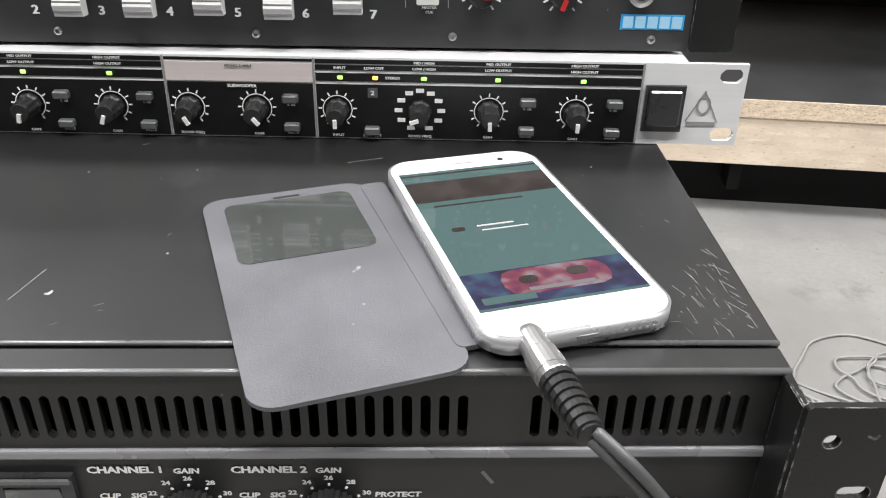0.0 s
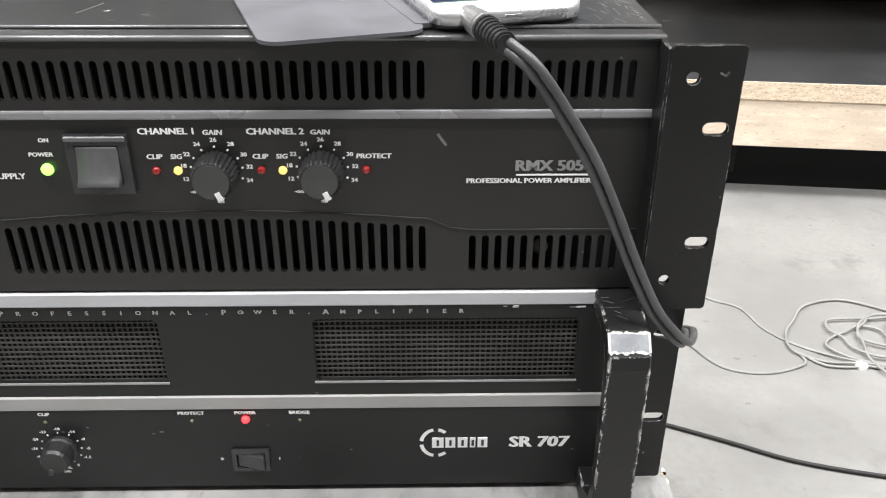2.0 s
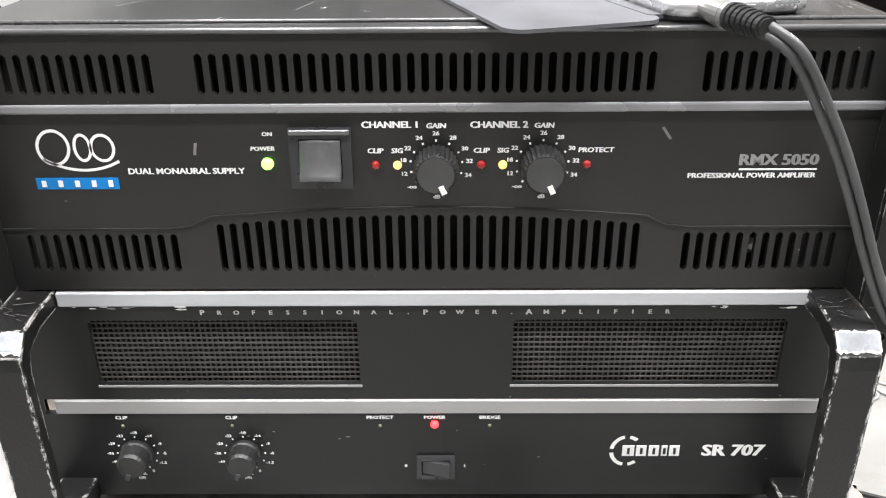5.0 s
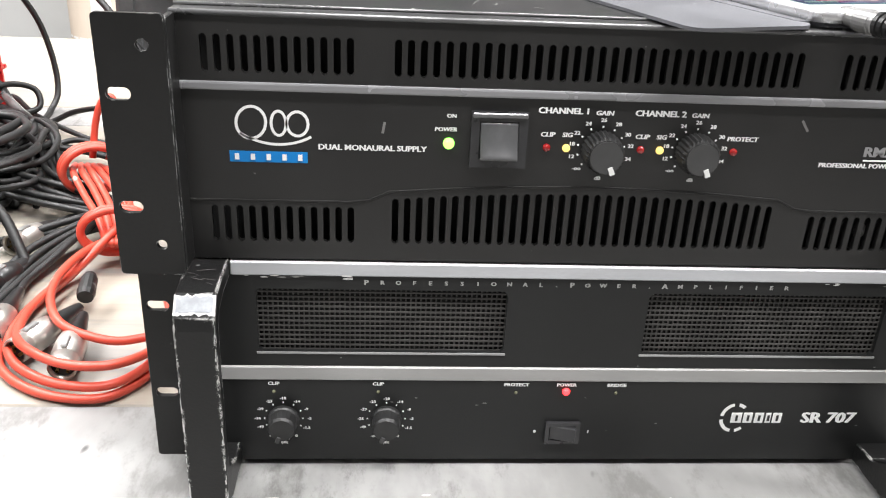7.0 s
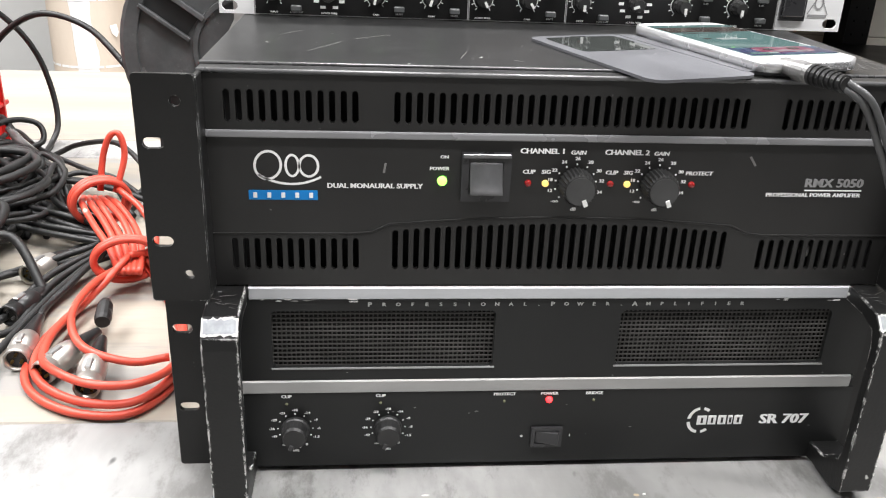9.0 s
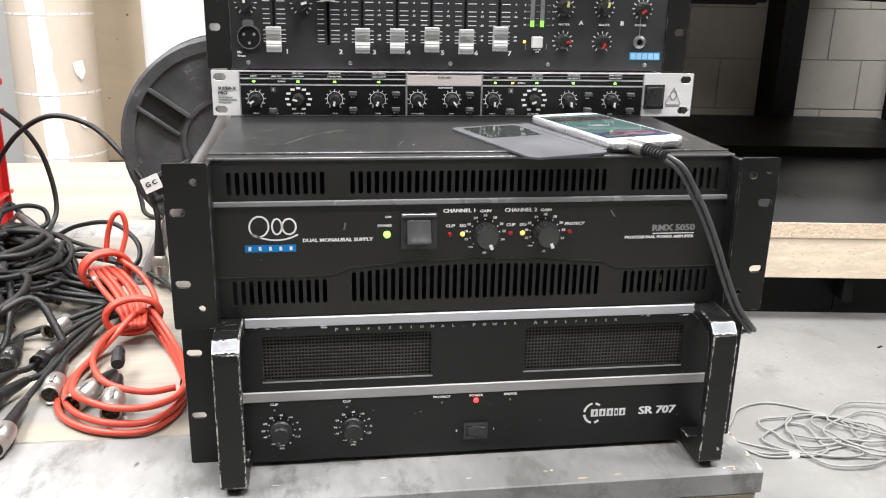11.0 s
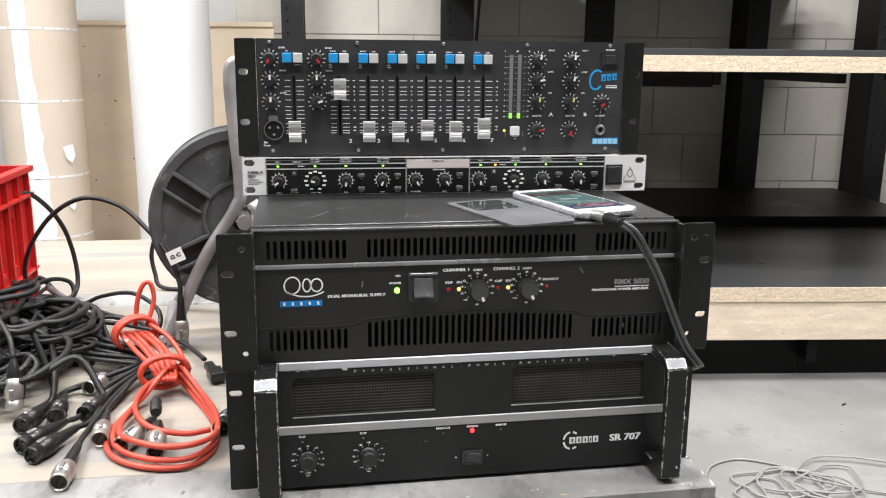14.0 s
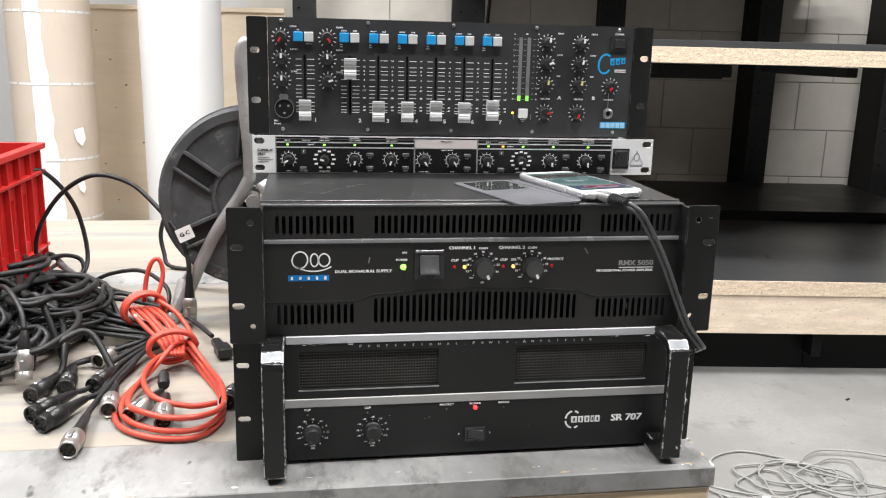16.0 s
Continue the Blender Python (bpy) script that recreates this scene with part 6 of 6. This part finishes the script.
f1 = flange(-0.055, -1)
for i in range(6):
    a = 60 * i + 24
    b = box(0.058, 0.122, -0.0028, 0.0028, -0.001, 0.0075, 0.0008)
    absorb(b, box(0.058, 0.122, 0.026, 0.0306, -0.001, 0.0065, 0.0008))
    b.transform(pose(0, -0.055, 0, 90, 0, 0) @ pose(0, 0, 0, 0, 0, a))
    part("spoke_rib", b, M["drum"], f1)
    # flat dark plate in place of a shaded recess between the ribs
    q = box(0.0635, 0.1195, 0.0030, 0.0258, -0.0008, 0.0004)
    q.transform(pose(0, -0.055, 0, 90, 0, 0) @ pose(0, 0, 0, 0, 0, a))
    part("spoke_recess", q, M["drum_shade"], f1)
f2 = flange(0.000, 1)
b = bmesh.new()
lathe([(0.062, -0.003), (0.062, 0.052)], 32, b)
b.transform(pose(0, 0, 0, 90, 0, 0))
part("hub", b, M["drum"], dr)
b = bmesh.new()
lathe([(0.100, 0.004), (0.104, 0.010), (0.104, 0.040), (0.100, 0.046)], 36, b)
b.transform(pose(0, 0, 0, 90, 0, 0))
part("wound_cable", b, M["rubber"], dr)
part("axle", tube([(0, -0.095, 0), (0, 0.11, 0)], 0.011, 12, straight=True), M["tube"], dr)
G = -0.190 + 0.0105
part("stand", tube([(-0.125, -0.078, G), (-0.118, -0.078, G + 0.004), (-0.060, -0.077, -0.055), (-0.012, -0.077, 0.020), (-0.004, -0.077, 0.060), (-0.012, -0.077, 0.215), (0.010, -0.06, 0.232), (0.012, 0.06, 0.232), (0.004, 0.098, 0.215), (0.004, 0.10, 0.05), (-0.05, 0.102, -0.07), (-0.118, 0.12, G + 0.004), (-0.125, 0.125, G)], 0.0095, 10, 8), M["tube"], dr, "bent grey steel tube", True)
part("stand_foot", tube([(-0.125, -0.078, G), (-0.122, 0.0, G), (-0.125, 0.125, G)], 0.0095, 10, 4), M["tube"], dr, smooth=True)
part("stand_foot", tube([(0.012, -0.088, 0.03), (0.06, -0.095, -0.05), (0.118, -0.12, G), (0.118, 0.11, G), (0.06, 0.10, -0.05), (0.012, 0.098, 0.03)], 0.0095, 10, 6), M["tube"], dr, smooth=True)

# ---- red crate ----
cr = thing("crate", "red plastic stacking crate with ribbed sides", "crate", pose(-0.838, 0.602, BENCH + 0.0004, 0, 0, 0))
cw, cd, ch = 0.205, 0.15, 0.242
part("bottom", box(-cw, cw, -cd, cd, 0, 0.006, 0.001), M["crate"], cr)
slots = [(-0.165 + 0.030 * i, -0.151 + 0.030 * i, 0.085, 0.165) for i in range(12)]
part("front_side", holed_plate(-cw, cw, 0.006, ch, -cd, -cd + 0.004, slots), M["crate"], cr, "slotted side")
part("back_side", box(-cw, cw, cd - 0.004, cd, 0.006, ch), M["crate"], cr)
side = [(-0.12 + 0.030 * i, -0.106 + 0.030 * i, 0.085, 0.165) for i in range(8)]
for sx in (-1, 1):
    q = holed_plate(-cd + 0.0045, cd - 0.0045, 0.006, ch, -0.002, 0.002, side)
    q.transform(pose(sx * (cw - 0.002), 0, 0, 0, 0, 90))
    part("end_side", q, M["crate"], cr, "slotted side")
rimq = bmesh.new()
for z0, z1, o in ((ch - 0.010, ch, 0.012), (ch - 0.052, ch - 0.046, 0.010), (0.060, 0.066, 0.008)):
    box(-cw - o, cw + o, -cd - o, -cd - 0.0003, z0, z1, 0.001, into=rimq)
    box(-cw - o, cw + o, cd + 0.0003, cd + o, z0, z1, 0.001, into=rimq)
    box(-cw - o, -cw - 0.0003, -cd, cd, z0, z1, 0.001, into=rimq)
    box(cw + 0.0003, cw + o, -cd, cd, z0, z1, 0.001, into=rimq)
part("rim", rimq, M["crate"], cr, "flanged rim and bands")
for i in range(9):
    x = -cw + 0.004 + (2 * cw - 0.008) * i / 8
    part("rib", box(x - 0.002, x + 0.002, -cd - 0.009, -cd - 0.0004, 0.0, ch - 0.0105), M["crate"], cr)
for i in range(6):
    y = -cd + 0.010 + (2 * cd - 0.02) * i / 5
    part("rib", box(cw + 0.0004, cw + 0.009, y - 0.002, y + 0.002, 0.0, ch - 0.0105), M["crate"], cr)


# ---- paper rolls, plywood and pallet behind the bench ----
pal = thing("pallet", "wooden pallet with a pale board deck", "pallet", BG @ pose(-2.85, 1.75, 0))
for k in range(3):
    part("bearer", box(-0.75, 0.95, -0.42 + 0.36 * k, -0.30 + 0.36 * k, 0, 0.105, 0.003), M["raw_edge"], pal)
part("deck", box(-0.78, 0.98, -0.46, 0.46, 0.1055, 0.126, 0.002), M["bench_pale"], pal, "pale deck board")
DECK = 0.1265


def paper_roll():
    r = 0.212
    t = thing("paper_roll", "tall paper roll in torn brown wrapping with white tape bands", "paper roll", BG @ pose(-3.205, 1.72, DECK))
    b = bmesh.new()
    lathe([(0, 0), (r - 0.002, 0), (r, 0.003), (r, 0.02), (r, 1.78), (r, 1.797), (r - 0.002, 1.80), (0.04, 1.80), (0.04, 1.70), (0, 1.70)], 48, b)
    part("paper", b, M["paper"], t, "white paper", True)
    # wrapping with an open strip that shows the white paper
    b = bmesh.new()
    rr = random.Random(5)
    rows = 36
    grid = []
    for j in range(rows + 1):
        z = 0.004 + 1.70 * j / rows
        lean = 1 - j / rows
        g0 = -84 + 23 * lean + rr.uniform(-2.0, 2.0)
        g1 = 256 + 13 * lean + rr.uniform(-0.8, 0.8)
        grid.append([b.verts.new(((r + 0.003) * math.cos(radians(g0 + (g1 - g0) * i / 44)), (r + 0.003) * math.sin(radians(g0 + (g1 - g0) * i / 44)), z)) for i in range(45)])
    for j in range(rows):
        for i in range(44):
            b.faces.new((grid[j][i], grid[j][i + 1], grid[j + 1][i + 1], grid[j + 1][i]))
    part("wrapping", b, M["kraft"], t, "brown wrapping paper, torn open", True)
    for z in (0.155, 0.492, 0.898, 1.275):
        for k in range(16):
            b = bmesh.new()
            a0 = -165 + 15.5 * k + rr.uniform(-0.8, 0.8)
            arc = []
            for i in range(4):
                a = radians(a0 + 13.6 * i / 3)
                arc.append((b.verts.new(((r + 0.0045) * math.cos(a), (r + 0.0045) * math.sin(a), z - 0.0062)), b.verts.new(((r + 0.0045) * math.cos(a), (r + 0.0045) * math.sin(a), z + 0.0062))))
            for p, q in zip(arc, arc[1:]):
                b.faces.new((p[0], q[0], q[1], p[1]))
            part("tape_piece", b, M["paper"], t, "short white tape piece")
    for z, ang, s in ((0.62, -38, 0.055), (0.34, -40, 0.035)):
        b = bmesh.new()
        v = [b.verts.new(p) for p in ((-s * 0.5, 0, s * 0.6), (s * 0.5, -0.004, s * 0.8), (s * 0.6, -0.014, -s * 0.3), (s * 0.1, -0.022, -s), (-s * 0.35, -0.012, -s * 0.5))]
        b.faces.new(v)
        ex = bmesh.ops.extrude_face_region(b, geom=b.faces[:])
        bmesh.ops.translate(b, verts=[e for e in ex["geom"] if isinstance(e, bmesh.types.BMVert)], vec=(0, -0.0012, 0))
        b.transform(pose((r + 0.005) * math.cos(radians(ang)), (r + 0.005) * math.sin(radians(ang)), z, 0, 0, ang + 90))
        part("torn_flap", b, M["paper"], t, "torn paper flap")
    return t


paper_roll()
wr = thing("white_roll", "tall roll wrapped in plain white paper", "paper roll", BG @ pose(-2.462, 1.62, DECK))
b = bmesh.new()
lathe([(0, 0), (0.212, 0), (0.214, 0.02), (0.213, 0.7), (0.215, 1.2), (0.212, 1.85), (0.205, 1.86), (0.04, 1.86), (0.04, 1.80), (0, 1.80)], 56, b)
part("paper", b, M["paper"], wr, "white paper", True)
pl = thing("plywood_sheet", "pale birch plywood sheet with small knots, standing upright", "plywood", BG @ pose(-2.53, 2.22, 0, -2, 0, 0))
part("sheet", box(-0.85, 0.53, -0.009, 0.009, 0, 1.475, 0.001), M["ply"], pl)
rk = random.Random(8)
for k in range(22):
    q = bmesh.new()
    s = rk.uniform(0.0028, 0.0058)
    lathe([(s, 0), (s * 0.8, 0.0006), (0, 0.0006)], 9, q)
    q.transform(pose(rk.uniform(-0.7, 0.5), -0.0092, rk.uniform(0.2, 1.44), 90, 0, 0) @ Matrix.Diagonal((1.4, 1, 1, 1)))
    part("knot", q, M["knot"], pl)
part("top_batten", box(-0.85, 0.53, -0.030, -0.0094, 1.445, 1.473, 0.002), M["ply"], pl)
bt = solid("batten", box(-0.018, 0.018, -0.02, 0.02, 0, 1.15, 0.002), M["raw_edge"], "brown wooden batten leaning by the wall", "batten", BG @ pose(-3.52, 1.98, 0, 0, 1.5, 0))


# ---- racking ----
def rack_post(u, v, w, depth, z1, lit=True):
    t = thing("rack_post", "black steel racking post with rows of holes", "rack post", BG @ pose(u, v, 0), group="racking posts")
    holes = []
    n = int(z1 / 0.075)
    for i in range(n):
        z = 0.06 + 0.075 * i
        holes += [(-w * 0.22 - 0.006, -w * 0.22 + 0.006, z - 0.006, z + 0.006), (w * 0.26 - 0.0035, w * 0.26 + 0.0035, z - 0.006, z + 0.006)]
    # light on the face is put into its colour; the webs stay black
    part("face", holed_plate(-w / 2, w / 2, 0, z1, 0, 0.003, holes, 0.002), M["rack_lit"] if lit else M["rack_black"], t, "perforated face")
    part("web", box(-w / 2, -w / 2 + 0.003, 0.0035, depth, 0, z1), M["rack_black"], t)
    part("web", box(w / 2 - 0.003, w / 2, 0.0035, depth, 0, z1), M["rack_black"], t)
    part("backing", box(-w / 2 + 0.004, w / 2 - 0.004, depth * 0.55, depth * 0.55 + 0.003, 0, z1), M["rack_black"], t)
    return t


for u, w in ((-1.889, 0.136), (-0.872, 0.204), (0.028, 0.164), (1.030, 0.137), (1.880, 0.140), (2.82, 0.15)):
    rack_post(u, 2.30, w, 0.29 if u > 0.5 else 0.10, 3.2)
for u in (-0.957, -0.297, 0.438, 1.078, 1.75):
    q = thing("racking_frame", "black steel side frame of the racking", "rack frame", BG @ pose(u, 0, 0), group="racking side frames")
    part("upper_arm", box(-0.02, 0.02, 0.05, 0.855, 1.184, 1.2195, 0.002), M["rack_black"], q)
    part("lower_arm", box(-0.02, 0.02, 0.05, 0.855, 0.08, 0.172, 0.002), M["rack_black"], q)
    part("stub", box(-0.03, 0.03, 0.40, 0.46, 0.0, 0.0795, 0.002), M["rack_black"], q)


def shelf(name, label, z0, z1, u0, u1, apron, v1=1.25):
    s = thing(name, label, "shelf", BG, group="racking shelves")
    part("board", box(u0, u1, 0.004, v1, z1 - 0.022, z1, 0.001), M["melamine"], s, "dark grey faced board")
    part("board_edge", box(u0, u1, -0.0006, 0.0036, z1 - 0.022 - 0.036, z1 - 0.0005, 0.0006), M["chip"], s, "raw chipboard edge")
    part("core", box(u0, u1, 0.004, v1, z1 - 0.058, z1 - 0.0224), M["chip"], s)
    if apron:
        part("apron", box(u0, u1, 0.006, 0.030, z0, z1 - 0.0586, 0.001), M["chip_face"], s, "pale chipboard apron")
        part("plinth_board", box(u0, u1, 0.0305, v1, z0 + 0.06, z1 - 0.0588), M["rack_black"], s)
    return s


shelf("rack_shelf", "low racking shelf of chipboard with a dark top", 0.190, 0.406, -0.98, 2.6, True)
sh2 = shelf("rack_shelf", "racking shelf of raw-edged chipboard at chest height", 1.22, 1.282, -0.98, 2.6, False)
part("grey_lining", box(-0.98, 2.6, 0.002, 0.85, 1.2826, 1.306, 0.001), M["melamine"], sh2, "grey lining board")
# added high shelf: keeps lamp light off the left of the block wall
sh3 = shelf("rack_shelf", "high racking shelf added to shade the wall", 1.66, 1.72, -0.95, 1.50, False, 2.2995)
# added strips close the gap to the wall against light from above
for u0, u1 in ((-0.765, -0.058), (0.114, 0.957), (1.104, 1.35)):
    part("shade_strip", box(u0, u1, 2.2998, 2.585, 1.67, 1.715, 0.001), M["rack_black"], sh3)
ms = thing("rack_shelf", "black board shelf of the racking behind the low shelf", "shelf", BG, group="racking shelves")
part("board", box(-1.6, 1.62, 1.256, 2.285, 0.434, 0.457, 0.0015), M["black_board"], ms, "smooth black board")
part("front_edge", box(-1.6, 1.62, 1.2525, 1.2555, 0.400, 0.457, 0.0005), M["black_board"], ms)
for u in (-1.5, -0.4, 0.6, 1.5):
    part("leg", box(u - 0.03, u + 0.03, 1.60, 1.66, 0.0, 0.4335, 0.002), M["rack_black"], ms)
# black boards added for the shaded void under the low shelf
q = thing("under_shelf_shade", "black boards standing in for the dark void under the low shelf", "plinth", BG)
part("board", box(-0.98, 0.427, 0.135, 0.155, 0.0, 0.186, 0.001), M["rack_black"], q)
part("board", box(0.431, 2.6, 0.135, 0.155, 0.0, 0.186, 0.001), M["rack_black"], q)
q = thing("shelf_bracket", "black bracket hanging under the chipboard shelf", "bracket", BG @ pose(-0.16, 0.18, 0))
part("arm", box(-0.14, 0.15, -0.02, 0.02, 1.165, 1.2195, 0.004), M["rack_black"], q)
part("nose", box(0.1505, 0.185, -0.016, 0.016, 1.172, 1.2190, 0.004), M["rack_black"], q)
part("rod", tube([(-0.72, 0.60, 1.306), (-0.70, 0.615, 1.60)], 0.008, 8, straight=True), M["rack_black"], q)


# ---- on the floor ----
fc = thing("floor_cable", "thin pale grey cable in loose coils on the floor", "cable")
rng = random.Random(21)
pts = [(0.74, 1.345, 0.003), (0.80, 1.24, 0.003), (0.90, 1.215, 0.003), (1.00, 1.25, 0.004)]
for s in range(96):
    a = 3.6 + 0.52 * s
    g = 0.85 + 0.38 * math.sin(0.23 * s) * math.cos(0.071 * s) + 0.12 * math.sin(1.7 * s)
    cx = 1.12 + 0.34 * (s / 96) + 0.05 * math.sin(0.9 * s / 3)
    cy = 1.34 + 0.04 * math.sin(0.23 * s)
    pts.append((cx + 0.155 * g * math.cos(a), cy + 0.125 * g * math.sin(a) - 0.02 * (s / 96), 0.003 + 0.0003 * s * 0.5 + 0.004 * rng.random()))
pts += [(1.62, 1.22, 0.004), (1.85, 1.18, 0.003), (2.1, 1.25, 0.003)]
part("cord", tube(pts, 0.0034, 7, 4), M["white_cord"], fc, smooth=True)
fc2 = thing("floor_cable", "thin grey cable trailing over the floor", "cable")
part("cord", tube([(0.80, 1.62, 0.003), (0.86, 1.545, 0.003), (0.925, 1.50, 0.003), (0.955, 1.40, 0.003), (1.02, 1.32, 0.003), (1.15, 1.24, 0.010), (1.35, 1.20, 0.003)], 0.003, 7, 6), M["white_cord"], fc2, smooth=True)
bc = thing("floor_cable", "black rubber cable lying across the floor", "cable")
part("cord", tube([(0.30, 1.18, 0.005), (0.50, 1.08, 0.005), (0.617, 1.031, 0.005), (0.735, 0.974, 0.005), (0.855, 0.915, 0.005), (1.03, 0.867, 0.005), (1.35, 0.80, 0.005), (1.9, 0.83, 0.005)], 0.0048, 8, 6), M["rubber"], bc, smooth=True)
solid("dirt_crumb", box(-0.012, 0.012, -0.004, 0.004, 0, 0.004, 0.001), M["rubber"], "small dark crumb on the floor", "dirt", pose(1.83, 1.90, 0, 0, 0, 30))
solid("bottle_cap", lathe([(0.015, 0), (0.015, 0.008), (0.012, 0.011), (0, 0.011)], 16), M["white_plastic"], "small white cap on the floor", "cap", pose(1.13, 1.24, 0))

# ---- blocks of the wall, one by one ----
bl_mesh = finish("block", box(-0.457, 0.457, -0.008, 0.0, -0.1565, 0.1565, 0.003), M["block"])
for r in range(12):
    z = 0.139 + 0.319 * (r + 0.5)
    first = 1.392 if r % 2 == 0 else 1.618
    for c in range(6):
        u = first + 0.46 + 0.92 * (c - 4)
        if u - 0.46 < -2.30:
            continue
        ob = new("block", bl_mesh)
        ob.parent = block_wall
        ob.matrix_basis = pose(u, 2.5996, z)
